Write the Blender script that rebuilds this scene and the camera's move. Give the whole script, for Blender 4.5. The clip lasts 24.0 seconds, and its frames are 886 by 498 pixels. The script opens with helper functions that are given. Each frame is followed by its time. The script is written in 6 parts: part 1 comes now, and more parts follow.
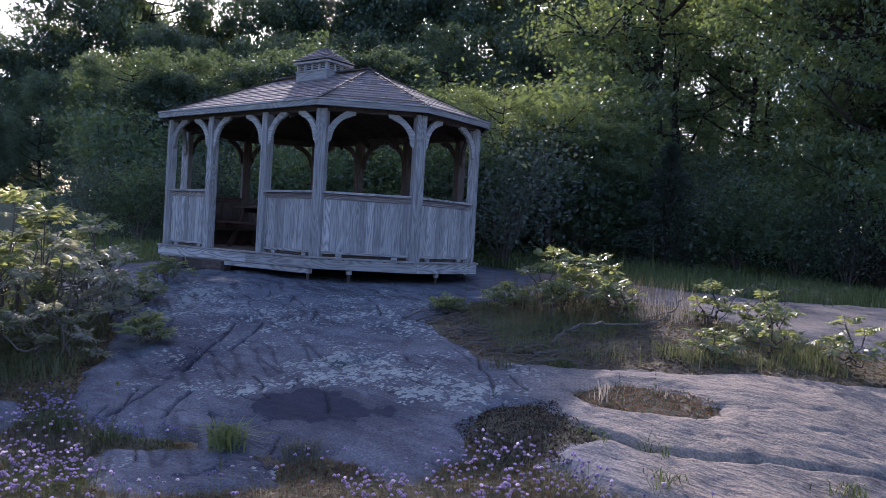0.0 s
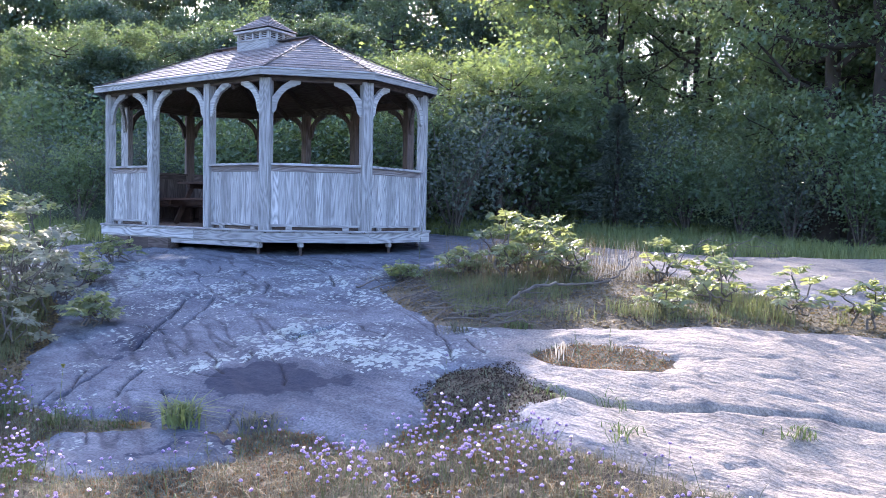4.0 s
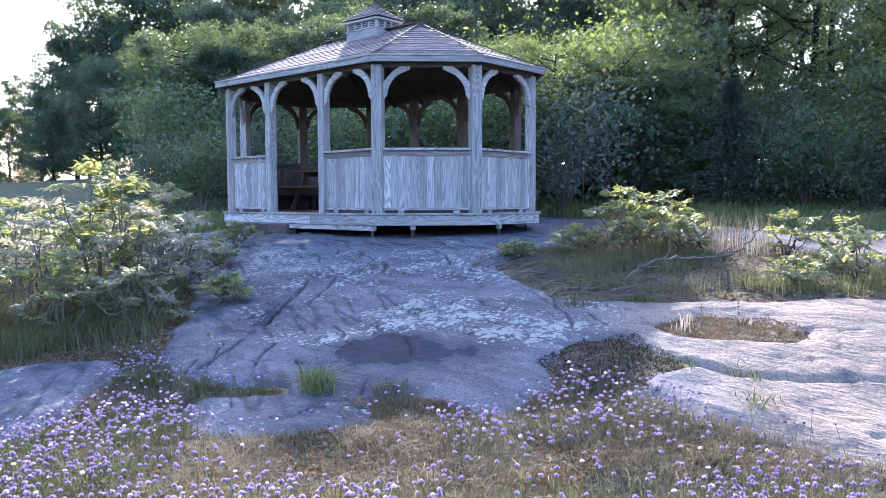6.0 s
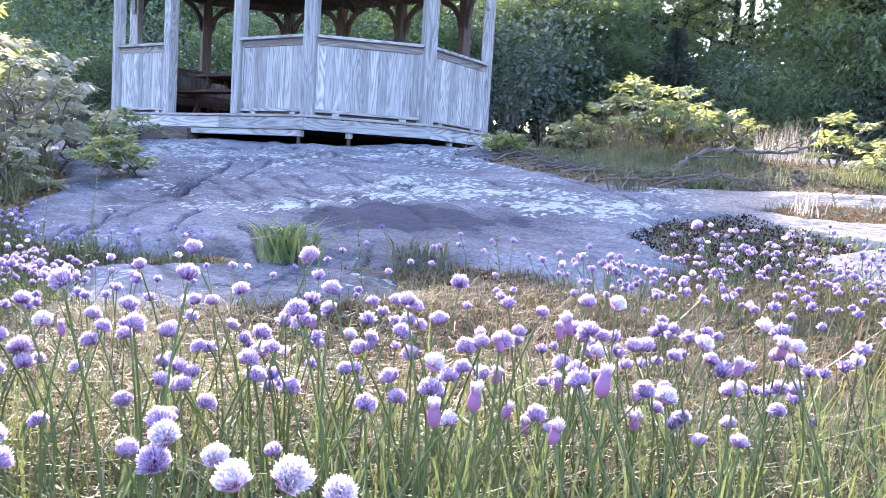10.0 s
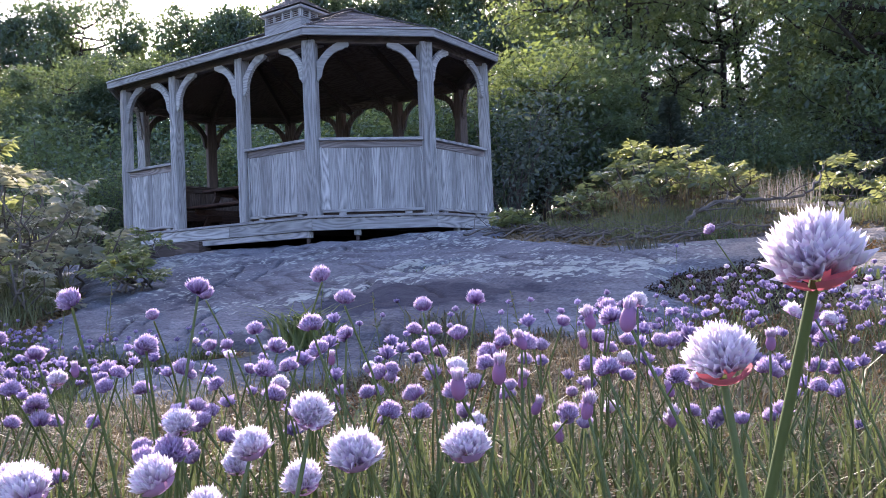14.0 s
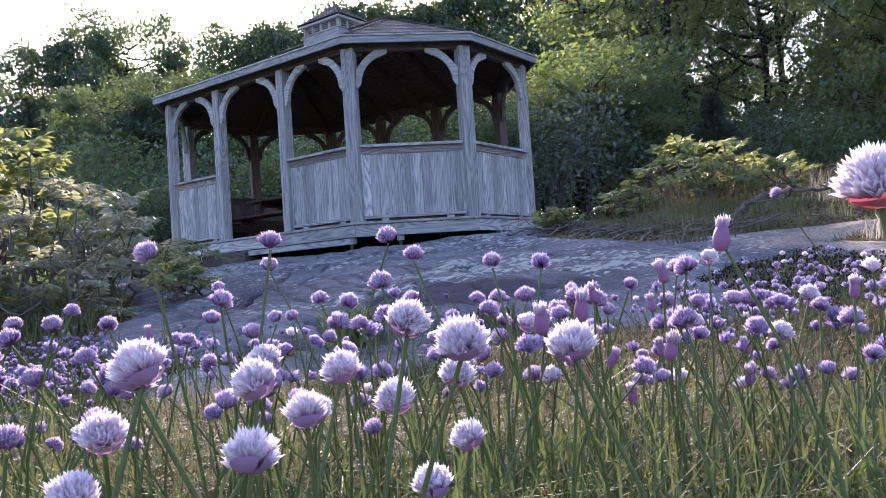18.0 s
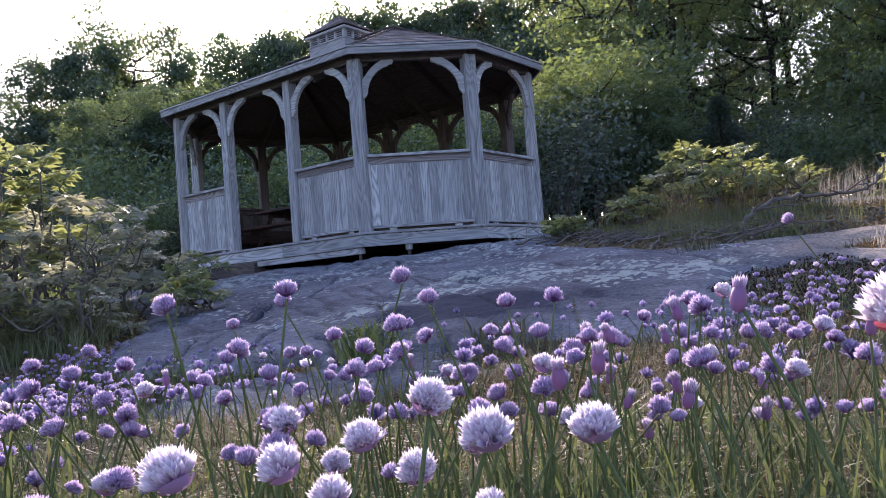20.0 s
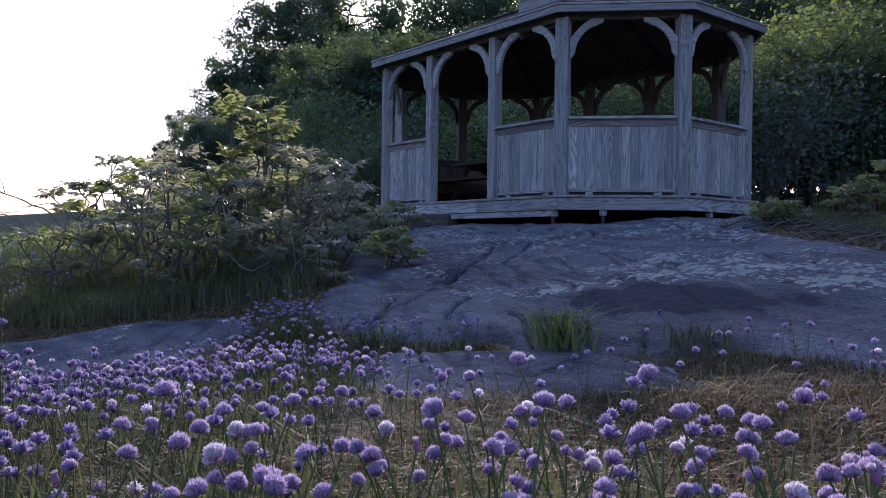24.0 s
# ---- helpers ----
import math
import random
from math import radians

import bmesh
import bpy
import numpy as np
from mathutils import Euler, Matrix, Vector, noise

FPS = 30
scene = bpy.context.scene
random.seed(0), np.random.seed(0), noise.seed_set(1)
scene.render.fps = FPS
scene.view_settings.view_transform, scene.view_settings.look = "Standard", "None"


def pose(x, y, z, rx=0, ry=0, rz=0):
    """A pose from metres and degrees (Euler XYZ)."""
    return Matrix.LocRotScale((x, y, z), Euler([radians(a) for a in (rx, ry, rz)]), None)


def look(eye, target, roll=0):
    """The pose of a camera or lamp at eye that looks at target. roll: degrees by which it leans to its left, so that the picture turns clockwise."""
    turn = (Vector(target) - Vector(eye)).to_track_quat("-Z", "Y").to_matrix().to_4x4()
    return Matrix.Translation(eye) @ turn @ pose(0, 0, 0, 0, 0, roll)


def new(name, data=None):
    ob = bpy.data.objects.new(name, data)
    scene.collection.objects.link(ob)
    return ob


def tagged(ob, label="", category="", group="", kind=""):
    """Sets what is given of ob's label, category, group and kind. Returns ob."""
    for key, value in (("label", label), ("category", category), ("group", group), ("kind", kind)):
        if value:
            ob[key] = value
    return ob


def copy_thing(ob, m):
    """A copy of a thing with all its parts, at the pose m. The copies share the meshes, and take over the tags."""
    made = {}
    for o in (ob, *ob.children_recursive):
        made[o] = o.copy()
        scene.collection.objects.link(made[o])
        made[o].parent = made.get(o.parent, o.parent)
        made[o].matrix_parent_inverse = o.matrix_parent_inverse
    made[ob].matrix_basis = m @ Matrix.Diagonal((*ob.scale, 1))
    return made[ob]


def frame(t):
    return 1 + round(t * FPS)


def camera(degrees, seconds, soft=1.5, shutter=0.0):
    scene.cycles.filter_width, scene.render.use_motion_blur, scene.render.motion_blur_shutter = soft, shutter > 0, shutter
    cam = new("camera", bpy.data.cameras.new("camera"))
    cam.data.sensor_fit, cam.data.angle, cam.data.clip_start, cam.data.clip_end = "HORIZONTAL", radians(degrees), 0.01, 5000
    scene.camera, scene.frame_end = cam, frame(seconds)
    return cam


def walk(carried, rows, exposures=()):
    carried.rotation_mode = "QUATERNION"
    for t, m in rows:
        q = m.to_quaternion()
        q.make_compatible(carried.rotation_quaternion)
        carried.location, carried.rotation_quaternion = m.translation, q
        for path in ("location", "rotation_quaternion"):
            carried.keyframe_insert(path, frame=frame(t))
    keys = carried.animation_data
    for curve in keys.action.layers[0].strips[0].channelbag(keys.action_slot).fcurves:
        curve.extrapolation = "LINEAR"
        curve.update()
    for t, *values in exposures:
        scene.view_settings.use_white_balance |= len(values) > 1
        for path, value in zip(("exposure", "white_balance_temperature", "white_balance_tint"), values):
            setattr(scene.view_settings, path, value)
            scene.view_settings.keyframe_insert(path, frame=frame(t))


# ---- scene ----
cam = camera(59.1, 24.0, soft=0.8)
PATH = [
    (0, (0.34, 0.347, 1.768), (-0.875, 1.935, 1.744), 3.3),
    (0.5, (0.333, 0.378, 1.738), (-0.796, 2.028, 1.684), 3.1),
    (1, (0.333, 0.402, 1.721), (-0.746, 2.083, 1.625), 2.7),
    (1.5, (0.327, 0.403, 1.715), (-0.75, 2.086, 1.614), 2.1),
    (2, (0.329, 0.402, 1.724), (-0.753, 2.081, 1.625), 1.6),
    (2.5, (0.322, 0.401, 1.72), (-0.771, 2.073, 1.622), 1.3),
    (4.5, (0.297, 0.391, 1.728), (-0.841, 2.033, 1.637), 1.1),
    (5, (0.254, 0.371, 1.71), (-0.97, 1.949, 1.609), 1.6),
    (5.5, (0.258, 0.345, 1.712), (-1.0, 1.896, 1.605), 1.0),
    (6, (0.238, 0.268, 1.619), (-1.08, 1.767, 1.493), -0.2),
    (6.5, (0.087, 0.107, 1.429), (-1.202, 1.612, 1.164), 0.0),
    (7, (-0.155, -0.003, 1.43), (-1.329, 1.594, 1.162), 0.7),
    (7.5, (-0.417, 0.21, 1.451), (-1.554, 1.84, 1.222), 1.2),
    (8, (-0.719, 0.503, 1.414), (-1.86, 2.127, 1.163), 1.9),
    (8.5, (-1.044, 0.837, 1.329), (-2.165, 2.464, 1.019), 3.6),
    (9, (-1.28, 1.023, 1.181), (-2.396, 2.628, 0.758), 4.7),
    (9.5, (-1.415, 1.187, 0.965), (-2.501, 2.818, 0.563), 4.5),
    (10, (-1.47, 1.231, 0.773), (-2.548, 2.907, 0.595), 3.7),
    (10.5, (-1.488, 1.247, 0.758), (-2.576, 2.925, 0.698), 2.4),
    (12.5, (-1.468, 1.248, 0.697), (-2.589, 2.903, 0.764), -2.9),
    (13, (-1.47, 1.242, 0.697), (-2.585, 2.901, 0.768), -2.2),
    (13.5, (-1.469, 1.238, 0.692), (-2.585, 2.896, 0.757), -2.1),
    (14, (-1.469, 1.239, 0.693), (-2.585, 2.898, 0.751), -2.4),
    (14.5, (-1.467, 1.24, 0.695), (-2.585, 2.897, 0.755), -3.2),
    (15, (-1.467, 1.24, 0.695), (-2.586, 2.897, 0.745), -3.9),
    (15.5, (-1.463, 1.241, 0.698), (-2.58, 2.899, 0.755), -4.1),
    (16, (-1.465, 1.24, 0.697), (-2.583, 2.898, 0.756), -4.3),
    (16.5, (-1.486, 1.215, 0.68), (-2.666, 2.83, 0.719), -4.1),
    (17, (-1.495, 1.226, 0.653), (-2.686, 2.832, 0.71), -3.7),
    (17.5, (-1.495, 1.232, 0.65), (-2.691, 2.833, 0.727), -3.6),
    (19.5, (-1.496, 1.231, 0.658), (-2.699, 2.825, 0.749), -4.5),
    (20, (-1.495, 1.227, 0.681), (-2.71, 2.812, 0.78), -4.6),
    (20.5, (-1.516, 1.2, 0.69), (-2.925, 2.614, 0.807), -4.2),
    (21, (-1.526, 1.19, 0.667), (-3.074, 2.453, 0.77), -1.6),
    (21.5, (-1.524, 1.192, 0.653), (-3.097, 2.426, 0.693), 0.5),
    (22, (-1.524, 1.201, 0.642), (-3.097, 2.436, 0.647), 1.7),
    (22.5, (-1.522, 1.203, 0.639), (-3.089, 2.446, 0.624), 2.0),
    (23, (-1.523, 1.206, 0.64), (-3.088, 2.451, 0.62), 1.6),
    (23.5, (-1.525, 1.204, 0.644), (-3.089, 2.45, 0.625), 1.2),
    (24, (-1.527, 1.178, 0.81), (-3.085, 2.433, 0.799), 0.7),
]
# seconds, stops, kelvin, tint
EXPOSURES = [(0.0, 0.75, 5450, 30), (0.5, 1.4, 5450, 28), (1.0, 2.12, 5450, 26), (1.5, 2.3, 5450, 26), (2.5, 2.3, 5500, 26), (5.0, 2.25, 5450, 25), (6.0, 2.15, 5400, 25), (7.0, 2.35, 5400, 24), (8.0, 2.6, 5400, 23), (8.6, 2.95, 5600, 22), (9.0, 3.0, 5600, 22), (9.5, 2.75, 5600, 24), (10.0, 2.85, 5750, 26), (10.5, 2.6, 5600, 26), (12.5, 1.65, 5800, 30), (14.0, 1.68, 5800, 30),
             (17.0, 1.62, 5900, 28), (20.0, 1.3, 5900, 30), (20.5, 0.7, 5800, 30), (21.0, 0.0, 5800, 30), (22.0, -0.2, 5550, 30), (23.0, 0.2, 5450, 30), (23.5, 0.3, 5400, 30), (24.0, 0.35, 5350, 30)]
walk(cam, [(t, look(eye, target, roll)) for t, eye, target, roll in PATH], EXPOSURES)

# ---- world, sun, exposure ----
SUN_AZ, SUN_EL = 134.0, 24.2
sky = bpy.data.worlds.new("sky")
scene.world = sky
sky.use_nodes = True
sn = sky.node_tree.nodes
tex = sn.new("ShaderNodeTexSky")
tex.sky_type = "NISHITA"
tex.sun_disc = False
tex.sun_elevation = radians(SUN_EL)
tex.sun_rotation = radians(90 - SUN_AZ) % (2 * math.pi)
tex.altitude, tex.air_density, tex.dust_density, tex.ozone_density = 100, 1.0, 3.0, 1.2
sky.node_tree.links.new(tex.outputs[0], sn["Background"].inputs["Color"])
sn["Background"].inputs["Strength"].default_value = 0.15
SUN_DIR = Vector((math.cos(radians(SUN_AZ)) * math.cos(radians(SUN_EL)), math.sin(radians(SUN_AZ)) * math.cos(radians(SUN_EL)), math.sin(radians(SUN_EL))))
sun = new("sun", bpy.data.lights.new("sun", "SUN"))
sun.data.energy, sun.data.angle, sun.data.color = 3.8, radians(0.6), (1.0, 0.88, 0.68)
sun.matrix_basis = look(SUN_DIR * 60, (0, 0, 0))

# ---- materials ----


def nodes_of(name):
    m = bpy.data.materials.new(name)
    m.use_nodes = True
    t = m.node_tree
    return m, t, t.nodes["Principled BSDF"]


def noise_at(t, vec, scale, detail=4.0, rough=0.6):
    n = t.nodes.new("ShaderNodeTexNoise")
    n.inputs["Scale"].default_value, n.inputs["Detail"].default_value, n.inputs["Roughness"].default_value = scale, detail, rough
    t.links.new(vec, n.inputs["Vector"])
    return n.outputs["Fac"]


def ramp(t, fac, stops):
    r = t.nodes.new("ShaderNodeValToRGB")
    while len(r.color_ramp.elements) < len(stops):
        r.color_ramp.elements.new(0.5)
    for e, (p, c) in zip(r.color_ramp.elements, stops):
        e.position, e.color = p, (*c, 1)
    t.links.new(fac, r.inputs[0])
    return r.outputs[0]


def mixed(t, fac, a, b, blend="MIX"):
    m = t.nodes.new("ShaderNodeMix")
    m.data_type, m.blend_type = "RGBA", blend
    for sock, v in ((m.inputs[0], fac), (m.inputs[6], a), (m.inputs[7], b)):
        if isinstance(v, (int, float)):
            sock.default_value = v
        elif isinstance(v, tuple):
            sock.default_value = (*v, 1)
        else:
            t.links.new(v, sock)
    return m.outputs[2]


def calc(t, op, a, b=0.0, c=0.0):
    m = t.nodes.new("ShaderNodeMath")
    m.operation = op
    for sock, v in zip(m.inputs, (a, b, c)):
        if isinstance(v, (int, float)):
            sock.default_value = v
        else:
            t.links.new(v, sock)
    return m.outputs[0]


def coords(t, stretch=(1, 1, 1), shift=True):
    """Object coordinates, stretched, and shifted for each object on its own."""
    tc, mp = t.nodes.new("ShaderNodeTexCoord"), t.nodes.new("ShaderNodeMapping")
    mp.inputs["Scale"].default_value = stretch
    t.links.new(tc.outputs["Object"], mp.inputs["Vector"])
    if shift:
        oi, mul = t.nodes.new("ShaderNodeObjectInfo"), t.nodes.new("ShaderNodeVectorMath")
        mul.operation = "MULTIPLY"
        mul.inputs[1].default_value = (37.0, 51.0, 23.0)
        t.links.new(oi.outputs["Random"], mul.inputs[0])
        t.links.new(mul.outputs[0], mp.inputs["Location"])
        return mp.outputs[0], oi.outputs["Random"]
    return mp.outputs[0], None


def bumped(t, bsdf, height, strength, distance=0.01):
    b = t.nodes.new("ShaderNodeBump")
    b.inputs["Strength"].default_value, b.inputs["Distance"].default_value = strength, distance
    t.links.new(height, b.inputs["Height"])
    t.links.new(b.outputs[0], bsdf.inputs["Normal"])


def surface(name, stops, scale=4.0, rough=0.8, bump=0.4, stretch=(1, 1, 1), vary=0.25, fine=9.0, dist=0.01):
    m, t, b = nodes_of(name)
    v, rnd = coords(t, stretch)
    big, small = noise_at(t, v, scale), noise_at(t, v, scale * fine, 5.0, 0.7)
    both = calc(t, "ADD", calc(t, "MULTIPLY", big, 0.6), calc(t, "MULTIPLY", small, 0.4))
    col = ramp(t, both, stops)
    gain = calc(t, "ADD", calc(t, "MULTIPLY", rnd, vary), 1 - vary / 2)
    g = t.nodes.new("ShaderNodeCombineColor")
    for s in g.inputs:
        t.links.new(gain, s)
    t.links.new(mixed(t, 1.0, col, g.outputs[0], "MULTIPLY"), b.inputs["Base Color"])
    b.inputs["Roughness"].default_value = rough
    bumped(t, b, both, bump, dist)
    return m


def wood(name, dark, mid, light, rough=0.85, bump=0.6, axis=2):
    """Weathered boards: the grain runs along the axis, with cathedral figure and grey patches."""
    m, t, b = nodes_of(name)
    st = [22, 22, 22]
    st[axis] = 1.2
    v, rnd = coords(t, tuple(st))
    st2 = [3.2, 3.2, 3.2]
    st2[axis] = 0.45
    v2, _ = coords(t, tuple(st2))
    v3, _ = coords(t)
    fine = noise_at(t, v, 2.2, 6.0, 0.7)
    swirl = noise_at(t, v2, 2.0, 1.0, 0.4)
    ring = calc(t, "FRACT", calc(t, "MULTIPLY", swirl, 13.0))
    ring = calc(t, "ABSOLUTE", calc(t, "SUBTRACT", ring, 0.5))
    figure = calc(t, "ADD", 0.12, calc(t, "MULTIPLY", calc(t, "FRACT", calc(t, "MULTIPLY", rnd, 7.3)), 0.75))
    grain = calc(t, "ADD", calc(t, "ADD", calc(t, "MULTIPLY", fine, 0.68), 0.02), calc(t, "MULTIPLY", ring, figure))
    stain = noise_at(t, v3, 1.7, 4.0)
    col = ramp(t, grain, [(0.28, dark), (0.5, mid), (0.72, light)])
    col = mixed(t, calc(t, "MULTIPLY", ramp(t, stain, [(0.45, (0, 0, 0)), (0.7, (1, 1, 1))]), 0.35), col, tuple(0.55 * a for a in mid))
    gain = calc(t, "ADD", calc(t, "MULTIPLY", rnd, 0.3), 0.85)
    g = t.nodes.new("ShaderNodeCombineColor")
    for s in g.inputs:
        t.links.new(gain, s)
    t.links.new(mixed(t, 1.0, col, g.outputs[0], "MULTIPLY"), b.inputs["Base Color"])
    b.inputs["Roughness"].default_value = rough
    bumped(t, b, grain, bump, 0.004)
    return m


def leafy(name, a, b_col, through_col, share=0.4, rough=0.7, gloss=0.2):
    """Leaves and petals: colour differs from leaf to leaf, and light comes through."""
    m, t, b = nodes_of(name)
    geo = t.nodes.new("ShaderNodeNewGeometry")
    v, rnd = coords(t)
    n = noise_at(t, v, 0.7, 2.0)
    k = calc(t, "ADD", calc(t, "MULTIPLY", geo.outputs["Random Per Island"], 0.6), calc(t, "MULTIPLY", n, 0.5))
    col = mixed(t, k, a, b_col)
    t.links.new(col, b.inputs["Base Color"])
    b.inputs["Roughness"].default_value = rough
    b.inputs["Specular IOR Level"].default_value = gloss
    tr, mx = t.nodes.new("ShaderNodeBsdfTranslucent"), t.nodes.new("ShaderNodeMixShader")
    t.links.new(mixed(t, k, tuple(0.75 * c for c in through_col), through_col), tr.inputs["Color"])
    mx.inputs[0].default_value = share
    t.links.new(b.outputs[0], mx.inputs[1])
    t.links.new(tr.outputs[0], mx.inputs[2])
    t.links.new(mx.outputs[0], t.nodes["Material Output"].inputs["Surface"])
    return m


def petal(name, root, middle, tip, share=0.4):
    """Petals that pale from the root to the tip, no two quite alike; light comes through."""
    m, t, b = nodes_of(name)
    geo, a = t.nodes.new("ShaderNodeNewGeometry"), t.nodes.new("ShaderNodeAttribute")
    a.attribute_name = "tip"
    col = ramp(t, a.outputs["Fac"], [(0.15, root), (0.58, middle), (1.0, tip)])
    gain = calc(t, "ADD", calc(t, "MULTIPLY", geo.outputs["Random Per Island"], 0.36), 0.82)
    g = t.nodes.new("ShaderNodeCombineColor")
    for s in g.inputs:
        t.links.new(gain, s)
    col = mixed(t, 1.0, col, g.outputs[0], "MULTIPLY")
    t.links.new(col, b.inputs["Base Color"])
    b.inputs["Roughness"].default_value = 0.6
    b.inputs["Specular IOR Level"].default_value = 0.25
    tr, mx = t.nodes.new("ShaderNodeBsdfTranslucent"), t.nodes.new("ShaderNodeMixShader")
    t.links.new(col, tr.inputs["Color"])
    mx.inputs[0].default_value = share
    t.links.new(b.outputs[0], mx.inputs[1])
    t.links.new(tr.outputs[0], mx.inputs[2])
    t.links.new(mx.outputs[0], t.nodes["Material Output"].inputs["Surface"])
    return m


GREY_WOOD = wood("weathered_wood_upright", (0.21, 0.202, 0.2), (0.44, 0.43, 0.423), (0.62, 0.606, 0.59))
GREY_WOOD_X = wood("weathered_wood_level", (0.19, 0.182, 0.18), (0.40, 0.388, 0.38), (0.57, 0.556, 0.54), axis=0)
BRACKET_WOOD = wood("pale_weathered_wood", (0.26, 0.25, 0.245), (0.44, 0.43, 0.42), (0.58, 0.57, 0.55), axis=0)
# top rail under the cap: the cap's shade is mixed into its brown-grey
SHADED_RAIL_WOOD = wood("brown_grey_shaded_rail_wood", (0.11, 0.092, 0.085), (0.24, 0.205, 0.195), (0.38, 0.34, 0.325), axis=0)
# unweathered brown of the inner wood, darkened further by painted-in roof shade
SHELTERED_SHADE_WOOD = wood("sheltered_brown_shaded_wood_upright", (0.075, 0.055, 0.048), (0.15, 0.115, 0.10), (0.23, 0.185, 0.165))
SHELTERED_SHADE_WOOD_X = wood("sheltered_brown_shaded_wood_level", (0.06, 0.044, 0.038), (0.12, 0.09, 0.08), (0.18, 0.145, 0.13), axis=0)
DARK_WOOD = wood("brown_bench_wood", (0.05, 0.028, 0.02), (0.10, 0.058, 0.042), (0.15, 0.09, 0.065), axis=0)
# decking coloured dark brown: the shade inside the half walls is in it
FLOOR_WOOD = wood("shade_brown_decking", (0.06, 0.045, 0.038), (0.12, 0.095, 0.08), (0.19, 0.155, 0.13), axis=0)
# wood beneath roof and deck, coloured dark brown with the shade there included
UNDER_SHADE_WOOD = wood("shaded_underside_wood", (0.05, 0.036, 0.03), (0.09, 0.066, 0.055), (0.13, 0.1, 0.085), axis=0)
# darker shingle for the hip caps, their shadow line put into the colour
CAP_SHADOW_SHINGLE = surface("cap_shadow_shingle", [(0.3, (0.05, 0.042, 0.042)), (0.55, (0.09, 0.078, 0.076)), (0.75, (0.14, 0.125, 0.12))], 5, 0.9, 0.7, vary=0.5, fine=14)
SHINGLE = surface("grey_brown_shingle", [(0.3, (0.12, 0.10, 0.095)), (0.55, (0.22, 0.19, 0.18)), (0.75, (0.33, 0.295, 0.275))], 5, 0.9, 0.7, vary=0.5, fine=14)
CONCRETE = surface("pale_footing", [(0.3, (0.3, 0.3, 0.3)), (0.7, (0.5, 0.5, 0.48))], 8, 0.9, 0.4)
BARK = surface("dark_bark", [(0.3, (0.03, 0.024, 0.02)), (0.6, (0.075, 0.06, 0.05)), (0.8, (0.14, 0.12, 0.1))], 2.2, 0.95, 0.9, (1, 1, 0.25), dist=0.03)
TWIG = surface("grey_twig", [(0.3, (0.07, 0.058, 0.048)), (0.7, (0.19, 0.165, 0.14))], 6, 0.9, 0.5, (1, 1, 0.3))
LEAF_FAR = leafy("far_oak_leaf", (0.05, 0.085, 0.070), (0.10, 0.155, 0.125), (0.25, 0.33, 0.09), 0.27, 0.42, 0.6)
LEAF_FAR_MID = leafy("far_maple_leaf", (0.055, 0.095, 0.072), (0.11, 0.17, 0.13), (0.30, 0.39, 0.10), 0.30, 0.42, 0.6)
LEAF_DARK = leafy("oak_leaf", (0.055, 0.10, 0.074), (0.12, 0.19, 0.14), (0.40, 0.49, 0.10), 0.34, 0.42, 0.6)
LEAF_MID = leafy("maple_leaf", (0.065, 0.115, 0.078), (0.135, 0.21, 0.145), (0.42, 0.52, 0.12), 0.34, 0.42, 0.6)
LEAF_GREY = leafy("grey_green_shrub_leaf", (0.075, 0.10, 0.085), (0.15, 0.185, 0.16), (0.22, 0.27, 0.13), 0.28, 0.6, 0.25)
LEAF_PINE = leafy("cedar_needles", (0.08, 0.105, 0.085), (0.135, 0.165, 0.13), (0.16, 0.2, 0.1), 0.25)
LEAF_SUMAC = leafy("sumac_leaflet", (0.085, 0.125, 0.085), (0.16, 0.205, 0.14), (0.52, 0.56, 0.17), 0.42, 0.45, 0.5)
LEAF_SUMAC_PALE = leafy("pale_sumac_leaflet", (0.13, 0.155, 0.125), (0.23, 0.255, 0.205), (0.55, 0.54, 0.32), 0.42, 0.45, 0.5)
BLADE_GREEN = leafy("green_blade", (0.055, 0.08, 0.038), (0.105, 0.138, 0.062), (0.18, 0.235, 0.07), 0.3)
BLADE_GREY = leafy("grey_green_blade", (0.092, 0.095, 0.066), (0.185, 0.18, 0.125), (0.18, 0.18, 0.095), 0.28)
BLADE_DRY = leafy("straw_blade", (0.12, 0.085, 0.045), (0.24, 0.185, 0.10), (0.26, 0.2, 0.09), 0.25, 0.8)
BLADE_OLD = leafy("old_straw_blade", (0.07, 0.058, 0.038), (0.18, 0.155, 0.105), (0.13, 0.11, 0.065), 0.2, 0.9)
STEM_GREEN = leafy("chive_stem", (0.09, 0.122, 0.052), (0.165, 0.2, 0.08), (0.25, 0.29, 0.09), 0.24, 0.45)
BLADE_MIXED = leafy("mixed_blade", (0.05, 0.08, 0.04), (0.24, 0.235, 0.125), (0.26, 0.29, 0.1), 0.32)
STALK = leafy("pale_woolly_stalk", (0.32, 0.29, 0.24), (0.52, 0.48, 0.42), (0.5, 0.45, 0.36), 0.35)
BLADE_TAN = leafy("tan_blade", (0.10, 0.09, 0.052), (0.27, 0.23, 0.14), (0.24, 0.2, 0.1), 0.28)
BLADE_FRESH = leafy("fresh_blade", (0.12, 0.155, 0.07), (0.21, 0.25, 0.11), (0.3, 0.36, 0.1), 0.35)
HERB = leafy("grey_herb_leaf", (0.10, 0.115, 0.075), (0.19, 0.20, 0.14), (0.2, 0.22, 0.12), 0.25)
PETAL_PURPLE = petal("purple_petal", (0.30, 0.155, 0.38), (0.50, 0.345, 0.59), (0.77, 0.65, 0.81))
PETAL_PALE = petal("pale_lilac_petal", (0.48, 0.27, 0.49), (0.80, 0.67, 0.80), (0.95, 0.90, 0.93))
